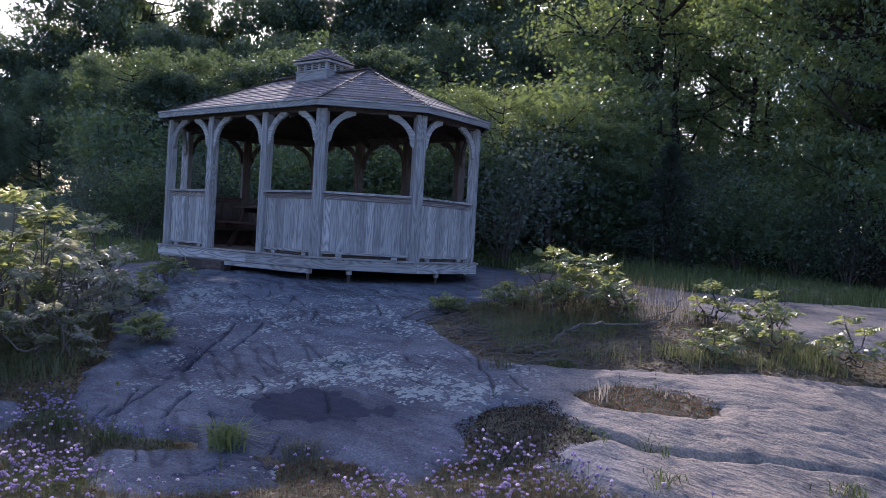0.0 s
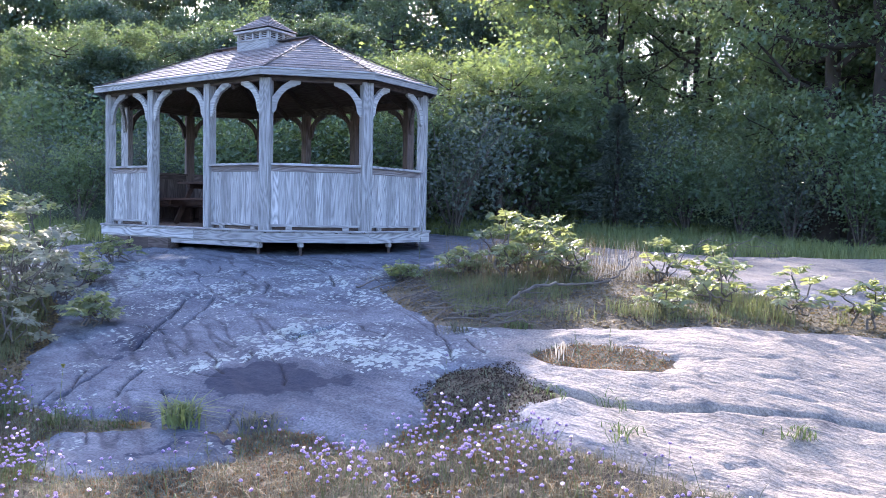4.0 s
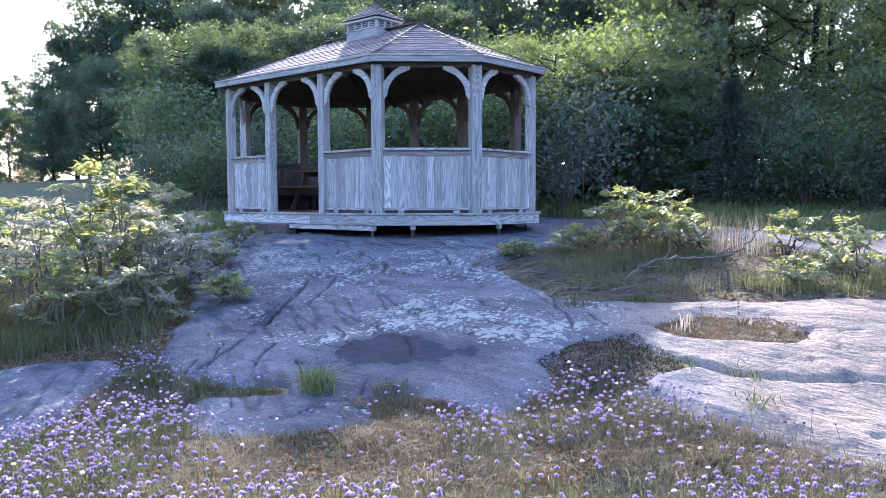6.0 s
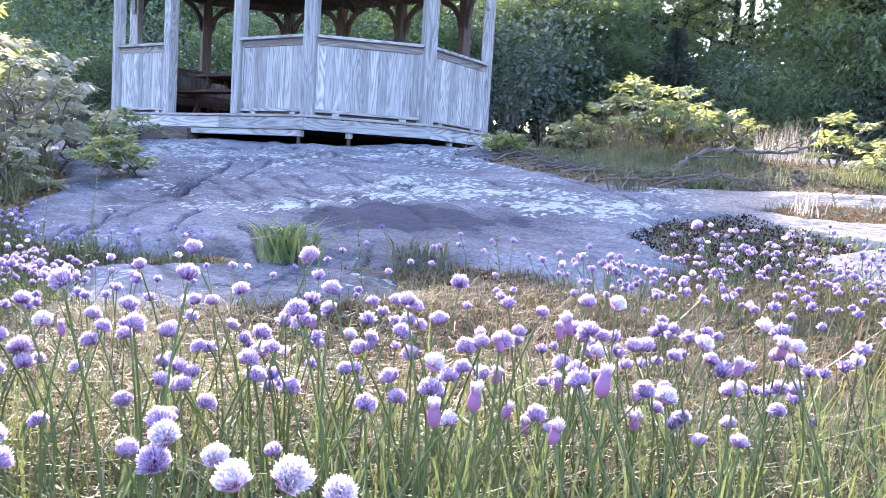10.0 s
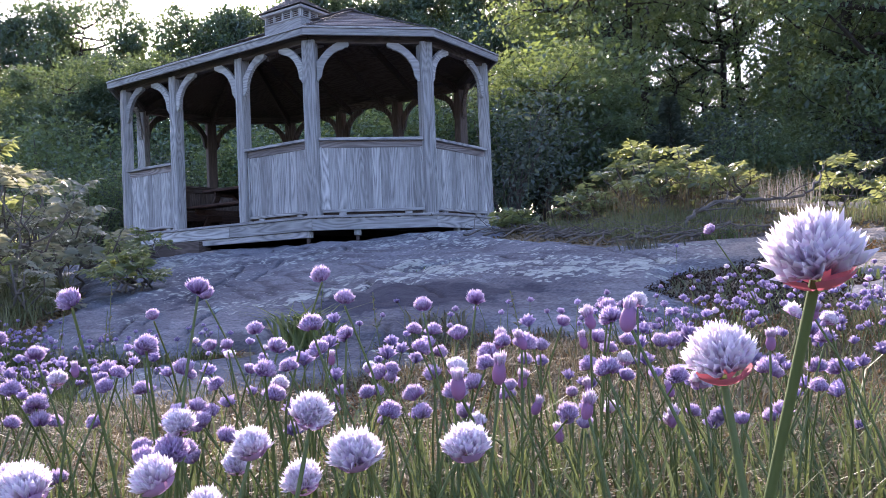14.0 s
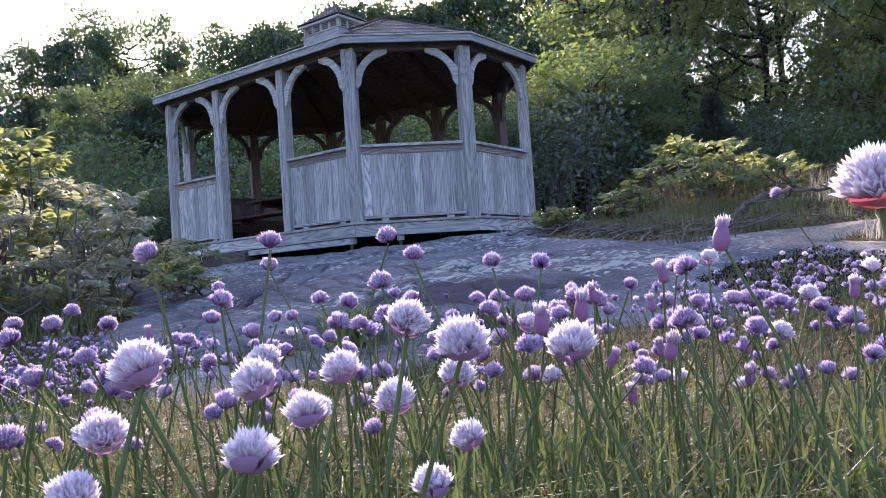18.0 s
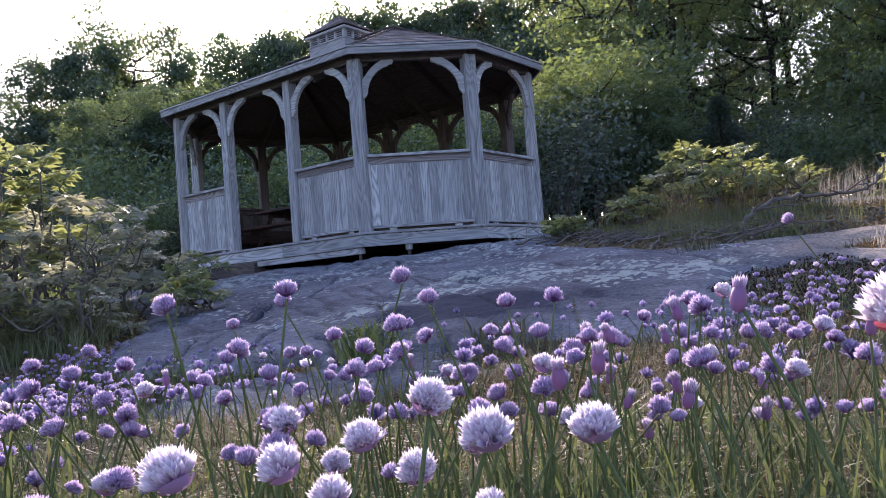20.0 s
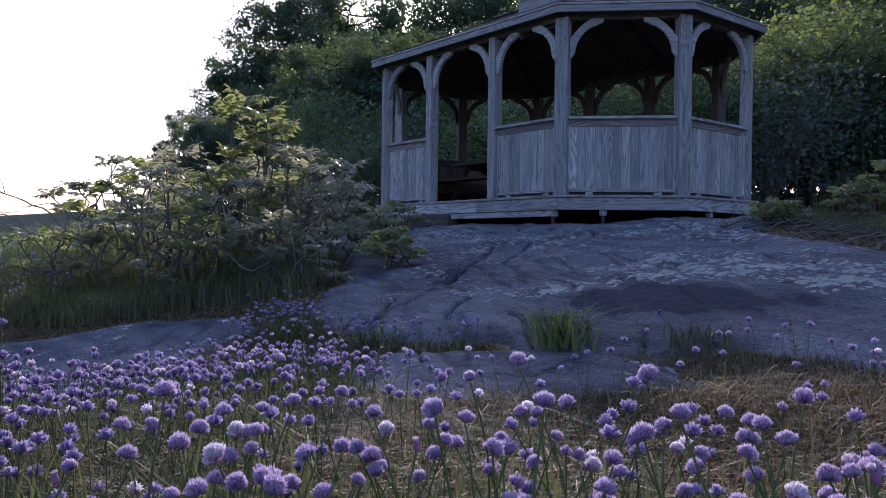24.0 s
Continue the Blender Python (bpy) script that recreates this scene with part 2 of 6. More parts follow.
PETAL_BUD = petal("rosy_bud_petal", (0.40, 0.20, 0.36), (0.62, 0.42, 0.60), (0.86, 0.78, 0.84))
PETAL_FAR = petal("lilac_petal", (0.19, 0.125, 0.32), (0.34, 0.26, 0.49), (0.61, 0.52, 0.70), 0.36)
BUD_SKIN = leafy("papery_bud_skin", (0.27, 0.12, 0.27), (0.42, 0.23, 0.40), (0.5, 0.24, 0.42), 0.3, 0.5)
STRAW = leafy("pale_straw", (0.13, 0.104, 0.058), (0.30, 0.25, 0.15), (0.24, 0.2, 0.1), 0.25, 0.7)
SHEATH = leafy("rose_sheath", (0.55, 0.10, 0.16), (0.68, 0.24, 0.32), (0.8, 0.2, 0.25), 0.35)
CUP = leafy("purple_cup", (0.38, 0.22, 0.42), (0.52, 0.34, 0.55), (0.58, 0.36, 0.6), 0.35)
MOSS_DRY = leafy("brown_moss", (0.13, 0.072, 0.032), (0.29, 0.17, 0.07), (0.36, 0.2, 0.07), 0.2, 0.9)
MOSS_DARK = leafy("dark_moss", (0.022, 0.016, 0.012), (0.06, 0.043, 0.03), (0.09, 0.06, 0.03), 0.15, 0.95)
MOSS_GREEN = leafy("green_moss", (0.10, 0.12, 0.03), (0.2, 0.2, 0.05), (0.3, 0.28, 0.05), 0.2, 0.9)


def rock_material():
    m, t, b = nodes_of("lichened_gneiss")
    v, _ = coords(t, shift=False)
    vs, _ = coords(t, (1.0, 1.0, 1.0), shift=False)
    rot = t.nodes.new("ShaderNodeMapping")
    rot.inputs["Rotation"].default_value = (0, 0, radians(43))
    rot.inputs["Scale"].default_value = (1.0, 6.0, 1.0)
    t.links.new(vs, rot.inputs["Vector"])
    band = noise_at(t, rot.outputs[0], 1.1, 6.0, 0.65)
    big, mid, grit = noise_at(t, v, 0.55, 4.0), noise_at(t, v, 5.0, 5.0, 0.65), noise_at(t, v, 60.0, 4.0, 0.7)
    k = calc(t, "ADD", calc(t, "ADD", calc(t, "MULTIPLY", band, 0.45), calc(t, "MULTIPLY", mid, 0.35)), calc(t, "MULTIPLY", big, 0.2))
    col = ramp(t, k, [(0.36, (0.05, 0.055, 0.068)), (0.44, (0.105, 0.115, 0.137)), (0.52, (0.148, 0.16, 0.186)), (0.64, (0.215, 0.23, 0.26))])
    speck = ramp(t, grit, [(0.35, (0.6, 0.6, 0.6)), (0.62, (1.25, 1.22, 1.2))])
    col = mixed(t, 1.0, col, speck, "MULTIPLY")

    def attr(n):
        a = t.nodes.new("ShaderNodeAttribute")
        a.attribute_name = n
        return a.outputs["Fac"]

    vor = t.nodes.new("ShaderNodeTexVoronoi")
    vor.inputs["Scale"].default_value = 19.0
    warp = t.nodes.new("ShaderNodeVectorMath")
    wn = t.nodes.new("ShaderNodeTexNoise")
    wn.inputs["Scale"].default_value = 26.0
    t.links.new(v, wn.inputs["Vector"])
    sc = t.nodes.new("ShaderNodeVectorMath")
    sc.operation = "SCALE"
    sc.inputs["Scale"].default_value = 0.085
    t.links.new(wn.outputs["Color"], sc.inputs[0])
    t.links.new(v, warp.inputs[0])
    t.links.new(sc.outputs[0], warp.inputs[1])
    t.links.new(warp.outputs[0], vor.inputs["Vector"])
    patch = calc(t, "SUBTRACT", 1.0, calc(t, "MULTIPLY", vor.outputs["Distance"], 1.15))
    need = calc(t, "ADD", noise_at(t, v, 3.1, 6.0, 0.75), calc(t, "MULTIPLY", attr("lichen"), 0.40))
    lic = ramp(t, calc(t, "MULTIPLY", calc(t, "SUBTRACT", calc(t, "ADD", need, calc(t, "MULTIPLY", patch, 0.62)), 1.02), 9.0), [(0.0, (0, 0, 0)), (0.6, (1, 1, 1))])
    lichen_col = ramp(t, calc(t, "ADD", calc(t, "MULTIPLY", grit, 0.5), calc(t, "MULTIPLY", mid, 0.5)), [(0.35, (0.20, 0.235, 0.22)), (0.5, (0.31, 0.35, 0.33)), (0.65, (0.42, 0.46, 0.435))])
    col = mixed(t, lic, col, lichen_col)
    st = calc(t, "MULTIPLY", 0.85, ramp(t, calc(t, "ADD", attr("stain"), calc(t, "MULTIPLY", calc(t, "SUBTRACT", noise_at(t, v, 5.0, 6.0, 0.7), 0.5), 1.1)), [(0.34, (0, 0, 0)), (0.44, (0.35, 0.35, 0.35)), (0.62, (0.45, 0.45, 0.45)), (0.7, (1, 1, 1))]))
    col = mixed(t, calc(t, "MULTIPLY", st, calc(t, "SUBTRACT", 1.0, calc(t, "MULTIPLY", lic, 0.8))), col, (0.028, 0.033, 0.054))
    col = mixed(t, calc(t, "MULTIPLY", attr("groove"), 0.9), col, (0.022, 0.02, 0.022))
    # warm pale tone of the right-hand rock: sunlight put into the colour
    pale = calc(t, "MULTIPLY", calc(t, "MULTIPLY", attr("pale"), 0.92), ramp(t, calc(t, "ADD", calc(t, "MULTIPLY", mid, 0.65), calc(t, "MULTIPLY", band, 0.35)), [(0.36, (0.35, 0.35, 0.35)), (0.5, (1, 1, 1))]))
    col = mixed(t, pale, col, mixed(t, 1.0, (0.335, 0.283, 0.225), speck, "MULTIPLY"))
    t.links.new(col, b.inputs["Base Color"])
    t.links.new(ramp(t, mid, [(0.3, (0.8, 0.8, 0.8)), (0.7, (1, 1, 1))]), b.inputs["Roughness"])
    b.inputs["Specular IOR Level"].default_value = 0.06
    h = calc(t, "ADD", calc(t, "ADD", calc(t, "MULTIPLY", band, calc(t, "SUBTRACT", 0.8, calc(t, "MULTIPLY", attr("pale"), 0.5))), calc(t, "MULTIPLY", mid, 0.5)), calc(t, "ADD", calc(t, "MULTIPLY", grit, 0.1), calc(t, "MULTIPLY", lic, 0.06)))
    rip = t.nodes.new("ShaderNodeMapping")
    rip.inputs["Rotation"].default_value = (0, 0, radians(43))
    rip.inputs["Scale"].default_value = (1.0, 3.0, 1.0)
    t.links.new(vs, rip.inputs["Vector"])
    ripple = noise_at(t, rip.outputs[0], 8.0, 4.0, 0.6)
    h = calc(t, "ADD", h, calc(t, "MULTIPLY", ripple, calc(t, "ADD", 0.25, calc(t, "MULTIPLY", attr("pale"), 0.45))))
    bumped(t, b, h, 0.8, 0.045)
    return m


ROCK = rock_material()


def soil_material():
    m, t, b = nodes_of("thatch_and_moss")
    v, _ = coords(t, shift=False)
    big, mid, fine = noise_at(t, v, 1.1, 4.0), noise_at(t, v, 7.0, 5.0, 0.7), noise_at(t, v, 55.0, 5.0, 0.75)
    k = calc(t, "ADD", calc(t, "ADD", calc(t, "MULTIPLY", big, 0.4), calc(t, "MULTIPLY", mid, 0.3)), calc(t, "MULTIPLY", fine, 0.3))
    col = ramp(t, k, [(0.40, (0.026, 0.020, 0.014)), (0.47, (0.078, 0.062, 0.040)), (0.53, (0.125, 0.102, 0.064)), (0.60, (0.20, 0.165, 0.105))])
    a = t.nodes.new("ShaderNodeAttribute")
    a.attribute_name = "far"
    green = ramp(t, k, [(0.35, (0.02, 0.035, 0.012)), (0.65, (0.06, 0.095, 0.03))])
    t.links.new(mixed(t, a.outputs["Fac"], col, green), b.inputs["Base Color"])
    b.inputs["Roughness"].default_value = 0.95
    bumped(t, b, calc(t, "ADD", calc(t, "MULTIPLY", fine, 0.6), calc(t, "MULTIPLY", mid, 0.4)), 1.0, 0.03)
    return m


SOIL = soil_material()

# ---- helpers of this scene ----


def part(name, mesh, material, parent, label="", m=None):
    """Links a mesh, or a bmesh, as one object under a thing or a part."""
    if isinstance(mesh, bmesh.types.BMesh):
        data = bpy.data.meshes.new(name)
        mesh.to_mesh(data)
        mesh.free()
        mesh = data
    if material is not None and not mesh.materials:
        mesh.materials.append(material)
    ob = new(name, mesh)
    ob.parent = parent
    if m is not None:
        ob.matrix_basis = m
    return tagged(ob, label)


def thing(name, label, category, at=(0, 0, 0), turn=0.0, group="", kind=""):
    ob = new(name)
    ob.empty_display_size = 0.1
    ob.matrix_basis = pose(*at, 0, 0, turn)
    return tagged(ob, label, category, group, kind)


def mesh_of(name, verts, faces, material, smooth=False):
    """A mesh from arrays: verts (n, 3), faces a list of lists or an array (m, k)."""
    data = bpy.data.meshes.new(name)
    if isinstance(faces, np.ndarray):
        n, k = faces.shape
        data.vertices.add(len(verts))
        data.vertices.foreach_set("co", np.asarray(verts, np.float32).ravel())
        data.loops.add(n * k)
        data.loops.foreach_set("vertex_index", faces.astype(np.int32).ravel())
        data.polygons.add(n)
        data.polygons.foreach_set("loop_start", np.arange(0, n * k, k, dtype=np.int32))
        data.update(calc_edges=True)
    else:
        data.from_pydata([tuple(v) for v in verts], [], [tuple(f) for f in faces])
    if smooth:
        data.polygons.foreach_set("use_smooth", np.ones(len(data.polygons), bool))
    if material is not None:
        data.materials.append(material)
    return data


BOXES = {}


def box(sx, sy, sz, material, bevel=0.004):
    """A board of that size round its middle, with worn edges; boards of one size share their mesh."""
    key = (round(sx, 3), round(sy, 3), round(sz, 3), material.name)
    if key not in BOXES:
        bm = bmesh.new()
        bmesh.ops.create_cube(bm, size=1.0)
        bmesh.ops.scale(bm, vec=(sx, sy, sz), verts=bm.verts)
        bmesh.ops.bevel(bm, geom=bm.edges, offset=min(bevel, 0.3 * min(sx, sy, sz)), segments=1, affect="EDGES")
        data = bpy.data.meshes.new("board")
        bm.to_mesh(data)
        bm.free()
        data.materials.append(material)
        BOXES[key] = data
    return BOXES[key]


def lattice(ix, iy, seed):
    h = (ix.astype(np.int64) * 374761393 + iy.astype(np.int64) * 668265263 + seed * 974711) & 0x7FFFFFFF
    h = ((h ^ (h >> 13)) * 1274126177) & 0x7FFFFFFF
    return ((h ^ (h >> 16)) & 0xFFFF) / 65535.0


def vnoise(x, y, seed=0):
    """Smooth value noise in 0..1 on arrays."""
    x, y = np.asarray(x, float), np.asarray(y, float)
    ix, iy = np.floor(x), np.floor(y)
    fx, fy = x - ix, y - iy
    fx, fy = fx * fx * (3 - 2 * fx), fy * fy * (3 - 2 * fy)
    a, b = lattice(ix, iy, seed), lattice(ix + 1, iy, seed)
    c, d = lattice(ix, iy + 1, seed), lattice(ix + 1, iy + 1, seed)
    return (a * (1 - fx) + b * fx) * (1 - fy) + (c * (1 - fx) + d * fx) * fy


def fbm(x, y, seed=0, octaves=4):
    out, gain, total = 0.0, 1.0, 0.0
    for n in range(octaves):
        out = out + gain * vnoise(np.asarray(x) * 2**n + 17 * n, np.asarray(y) * 2**n - 9 * n, seed + n)
        total += gain
        gain *= 0.5
    return out / total


def smooth(a, b, x):
    u = np.clip((np.asarray(x, float) - a) / (b - a), 0, 1)
    return u * u * (3 - 2 * u)


# ---- the lie of the land: s runs from the meadow up towards the gazebo, l to its right ----
AHEAD, RIGHT, START = np.array([-0.73, 0.683]), np.array([0.683, 0.73]), np.array([0.3, 0.37])


def xy(s, l):
    s, l = np.asarray(s, float), np.asarray(l, float)
    return START[0] + AHEAD[0] * s + RIGHT[0] * l, START[1] + AHEAD[1] * s + RIGHT[1] * l


def sl(x, y):
    x, y = np.asarray(x, float) - START[0], np.asarray(y, float) - START[1]
    return x * AHEAD[0] + y * AHEAD[1], x * RIGHT[0] + y * RIGHT[1]


def height(s, l):
    """The smooth lie of the ground."""
    s, l = np.asarray(s, float), np.asarray(l, float)
    z = np.interp(s, (-400, -60, -6, 0, 2.4, 3.6, 4.7, 6.5, 8.5, 11.3, 14, 18, 24, 34, 50, 120, 600), (-14, -2.5, 0.26, 0.32, 0.34, 0.39, 0.47, 0.70, 0.92, 1.06, 1.14, 1.36, 2.0, 3.0, 4.0, -6, -20))
    w = smooth(3, 5, s)
    z = z + w * (1 - smooth(8, 11.5, s)) * 0.085 * np.clip(l, 0, 3.2) - w * (1 - 0.6 * smooth(8, 12, s)) * 0.14 * np.clip(-l, 0, 3.5)
    return z - 0.06 * np.clip(-l - 6, 0, 60) - 0.012 * np.clip(-l - 60, 0, 600)


def inside(poly, s, l):
    """Signed distance to a polygon, positive inside."""
    p = np.array(poly, float)
    q = np.roll(p, -1, 0)
    best, odd = np.full(np.shape(s), 1e9), np.zeros(np.shape(s), bool)
    for (a, b), (c, d) in zip(p, q):
        ex, ey = c - a, d - b
        u = np.clip(((s - a) * ex + (l - b) * ey) / (ex * ex + ey * ey), 0, 1)
        best = np.minimum(best, np.hypot(s - a - u * ex, l - b - u * ey))
        cross = (b > l) != (d > l)
        odd ^= cross & (s < (c - a) * (l - b) / (d - b + 1e-12) + a)
    return np.where(odd, best, -best)


DOME = [(14, -3.6), (12.0, -3.4), (10.6, -3.2), (9.8, -2.5), (9.0, -2.1), (7.4, -1.8), (6.4, -1.72), (5.6, -1.5), (5.2, -1.12), (4.98, -0.8), (4.82, -0.45), (4.5, -0.05), (4.5, 0.15), (4.3, 0.36), (4.12, 0.6), (4.3, 0.9), (4.35, 1.2), (4.2, 1.5),
        (3.9, 1.6), (3.75, 1.85), (3.5, 2.05), (3.2, 2.2), (2.6, 2.6), (2.0, 3.4), (1.6, 5), (2, 9), (6, 10.5), (9.2, 9), (11, 7.2), (14, 5.4), (16, 3.4), (16.5, -2)]
SLAB_LEFT = [(6.5, -2.65), (6.26, -2.15), (5.9, -1.97), (5.44, -1.93), (5.1, -2.07), (4.7, -2.25), (4.6, -3.2), (5.2, -4.2), (6.3, -3.6)]
SLAB_LOW = [(4.77, -1.19), (5.02, -1.15), (5.02, -0.92), (4.74, -0.42), (4.36, -0.08), (4.1, -0.1), (4.05, -0.42), (4.0, -0.75), (4.27, -0.99)]
MOSS = [(4.83, 1.0), (5.17, 1.35), (5.14, 1.67), (4.72, 1.76), (4.54, 1.79), (4.44, 1.55), (4.23, 1.49), (4.26, 1.08)]
ISLAND = [(5.33, 1.92), (5.43, 2.33), (5.21, 2.7), (4.87, 2.81), (4.76, 2.63), (5.01, 1.98)]
STRIP = [(6.9, 1.25), (6.25, 1.5), (6.02, 2.0), (5.85, 2.4), (5.58, 2.9), (5.5, 3.4), (5.4, 3.9), (5.2, 4.7), (4.8, 5.6), (5.4, 5.9), (6.3, 5.0), (7.0, 4.4), (8.2, 4.2), (9.0, 2.7), (8.6, 1.7), (7.7, 1.15)]
CRACKS = [((8.25, -0.66), (6.6, -0.95), 0.022, 0.05), ((8.0, -0.42), (7.0, -0.66), 0.019, 0.038), ((6.15, -1.1), (5.6, -1.28), 0.021, 0.05), ((5.95, -0.8), (5.4, -0.92), 0.021, 0.045),
          ((4.66, 1.73), (4.39, 2.04), 0.05, 0.05), ((4.39, 2.04), (4.23, 2.32), 0.042, 0.045), ((4.23, 2.32), (4.12, 2.62), 0.036, 0.04), ((4.12, 2.62), (3.75, 3.6), 0.03, 0.035), ((5.02, 1.97), (4.87, 2.3), 0.034, 0.03), ((4.87, 2.3), (4.76, 2.62), 0.036, 0.032), ((4.76, 2.62), (4.88, 2.82), 0.034, 0.028), ((4.42, 3.2), (4.36, 3.36), 0.026, 0.018), ((4.9, 2.3), (4.87, 2.42), 0.022, 0.012), ((4.66, 2.55), (4.63, 2.65), 0.022, 0.012), ((4.0, 3.9), (3.96, 4.3), 0.035, 0.035), ((3.5, 2.35), (3.42, 2.6), 0.03, 0.03),
          ((6.28, 0.3), (6.45, 0.62), 0.042, 0.05), ((6.6, 1.42), (5.3, 1.36), 0.015, 0.03), ((7.3, -0.2), (7.0, 0.5), 0.018, 0.025), ((9.6, -0.2), (9.2, 1.2), 0.024, 0.04), ((8.9, -1.2), (7.7, -0.2), 0.030, 0.03),
          ((4.2, 3.1), (4.07, 3.3), 0.024, 0.016), ((4.75, 2.95), (4.71, 3.2), 0.026, 0.014), ((3.3, 2.6), (3.1, 3.0), 0.030, 0.02), ((5.6, -1.0), (5.2, -0.3), 0.018, 0.02)]


crack_rng = random.Random(4)
for _ in range(70):
    a, b = crack_rng.uniform(4.3, 10.5), crack_rng.uniform(-1.8, 3.4)
    n, turn = crack_rng.uniform(0.15, 0.75), crack_rng.gauss(-0.2, 0.28) if crack_rng.random() < 0.75 else crack_rng.uniform(0, 3.1)
    CRACKS.append(((a, b), (a + n * math.cos(turn), b + n * math.sin(turn)), crack_rng.uniform(0.012, 0.024), crack_rng.uniform(0.008, 0.022)))


def bare(s, l):
    """How far inside bare rock a place lies (negative: on soil)."""
    wob = 0.22 * (fbm(s * 2.2, l * 2.2, 5) - 0.5) + 0.08 * (fbm(s * 9, l * 9, 8) - 0.5)
    d = np.maximum.reduce([inside(DOME, s, l), inside(SLAB_LEFT, s, l), inside(SLAB_LOW, s, l)])
    for hole in (MOSS, ISLAND, STRIP):
        d = np.minimum(d, -inside(hole, s, l))
    return d + wob


def rock_top(s, l):
    d = bare(s, l)
    z = height(s, l) + np.clip(0.3 * d, -0.4, 0.035)
    live = smooth(-0.05, 0.35, d)
    z = z + live * (0.10 * (fbm(s * 0.7, l * 0.9, 21) - 0.5) + 0.045 * (fbm(s * 2.6, l * 3.4, 31) - 0.5) + 0.022 * (fbm(s * 7.5, l * 9, 33, 3) - 0.5) + 0.05 * np.clip(fbm(s * 1.3 + l, l * 2.2 - s, 35) - 0.55, 0, 1))
    flow = l + 0.22 * s + 0.25 * fbm(s * 0.6, l * 0.6, 3)
    z = z + live * (0.035 - 0.022 * smooth(1.4, 2.2, l)) * (np.abs(fbm(flow * 5.5, s * 0.7, 41, 3) - 0.5) * 2 - 0.4) * smooth(2.5, 3.5, s)
    for (a, b), (c, e), w, deep in CRACKS:
        ex, ey = c - a, e - b
        u = np.clip(((s - a) * ex + (l - b) * ey) / (ex * ex + ey * ey), 0, 1)
        gap = np.hypot(s - a - u * ex, l - b - u * ey + 0.05 * (vnoise(s * 7, l * 7, 77) - 0.5))
        z = z - deep * np.exp(-((gap / (0.72 * w)) ** 2)) * (0.5 + vnoise(s * 4, l * 4, 12))
    return z


def soil_top(s, l):
    d = bare(s, l)
    return height(s, l) - 0.10 * smooth(0.0, 0.3, d) + 0.03 * (fbm(s * 3, l * 3, 51) - 0.5) - 0.25 * smooth(0.3, 1.0, d)


def axis(*spans):
    out = []
    for a, b, step in spans:
        out += list(np.arange(a, b - 1e-6, step))
    return np.array(out + [spans[-1][1]])


def sheet(name, ss, ll, top, material):
    s, l = np.meshgrid(ss, ll, indexing="ij")
    x, y = xy(s, l)
    verts = np.stack([x, y, top(s, l)], -1).reshape(-1, 3)
    n, k = s.shape
    i = np.arange(n * k).reshape(n, k)
    faces = np.stack([i[:-1, :-1], i[:-1, 1:], i[1:, 1:], i[1:, :-1]], -1).reshape(-1, 4)
    faces = faces[:, ::-1]
    return mesh_of(name, verts, faces, material, smooth=True), s.ravel(), l.ravel()


def layer(data, name, values):
    data.attributes.new(name, "FLOAT", "POINT").data.foreach_set("value", np.asarray(values, np.float32))


data, s, l = sheet("ground", axis((-600, -100, 100), (-100, -10, 15), (-10, -1, 1), (-1, 7, 0.06), (7, 17, 0.25), (17, 40, 2), (40, 100, 15), (100, 600, 100)),
                   axis((-600, -100, 100), (-100, -20, 10), (-20, -5, 1), (-5, 5, 0.06), (5, 12, 0.3), (12, 40, 4), (40, 100, 20), (100, 600, 100)), soil_top, SOIL)
layer(data, "far", np.clip(smooth(9, 13, s) + smooth(-4, -8, l) + smooth(-1, -6, s), 0, 1))
tagged(new("ground", data), "dry thatch, moss and thin soil of the meadow", "ground", kind="structure")

data, s, l = sheet("rock", axis((1.4, 2.6, 0.1), (2.6, 3.6, 0.03), (3.6, 7.2, 0.013), (7.2, 9, 0.02), (9, 11, 0.03), (11, 17, 0.12)), axis((-4.6, -2.4, 0.07), (-2.4, -1.5, 0.03), (-1.5, 2.6, 0.013), (2.6, 4.6, 0.025), (4.6, 11, 0.14)), rock_top, ROCK)
blotch = fbm(s * 1.6, l * 1.6, 61)
near = lambda a, b, ra, rb: np.exp(-(((s - a) / ra) ** 2 + ((l - b) / rb) ** 2))
smear = fbm(s * 2.4, l * 2.4, 62) - 0.5
layer(data, "lichen", np.clip(0.9 * near(5.85, 0.75, 0.55, 0.5) + 0.8 * near(6.25, 0.05, 0.4, 0.35) + 0.7 * near(5.45, 1.2, 0.45, 0.3) + 0.5 * near(5.75, -0.45, 0.22, 0.2) + 0.8 * near(10.0, -1.4, 1.2, 0.5) + 0.5 * near(9.0, 0.7, 1.1, 0.8) + 0.42 * near(8.4, -0.5, 1.3, 0.9) + 0.4 * near(7.2, 1.0, 0.8, 0.5) + 0.8 * near(4.72, -1.0, 0.14, 0.12) + 1.3 * smear
                              - 0.9 * near(5.35, 0.05, 0.3, 0.42) - 0.9 * near(4.75, 0.45, 0.36, 0.6) - 0.6 * near(5.1, -0.7, 0.4, 0.4) - 0.6 * smooth(1.7, 2.4, l), -0.6, 1))
layer(data, "stain", np.clip(0.42 * near(4.5, -0.55, 0.42, 0.5) + 1.25 * near(5.42, -0.03, 0.30, 0.36) + 0.5 * near(5.15, 0.35, 0.2, 0.5) + 0.32 * near(4.75, 0.5, 0.45, 0.6) + 0.5 * near(6.5, -1.1, 1.2, 0.4) + 0.35 * near(8.2, -1.1, 1.4, 0.35) + 0.3 * near(7.6, 0.9, 1.2, 0.3) + 1.2 * np.clip(blotch - 0.5, 0, 1), 0, 1))
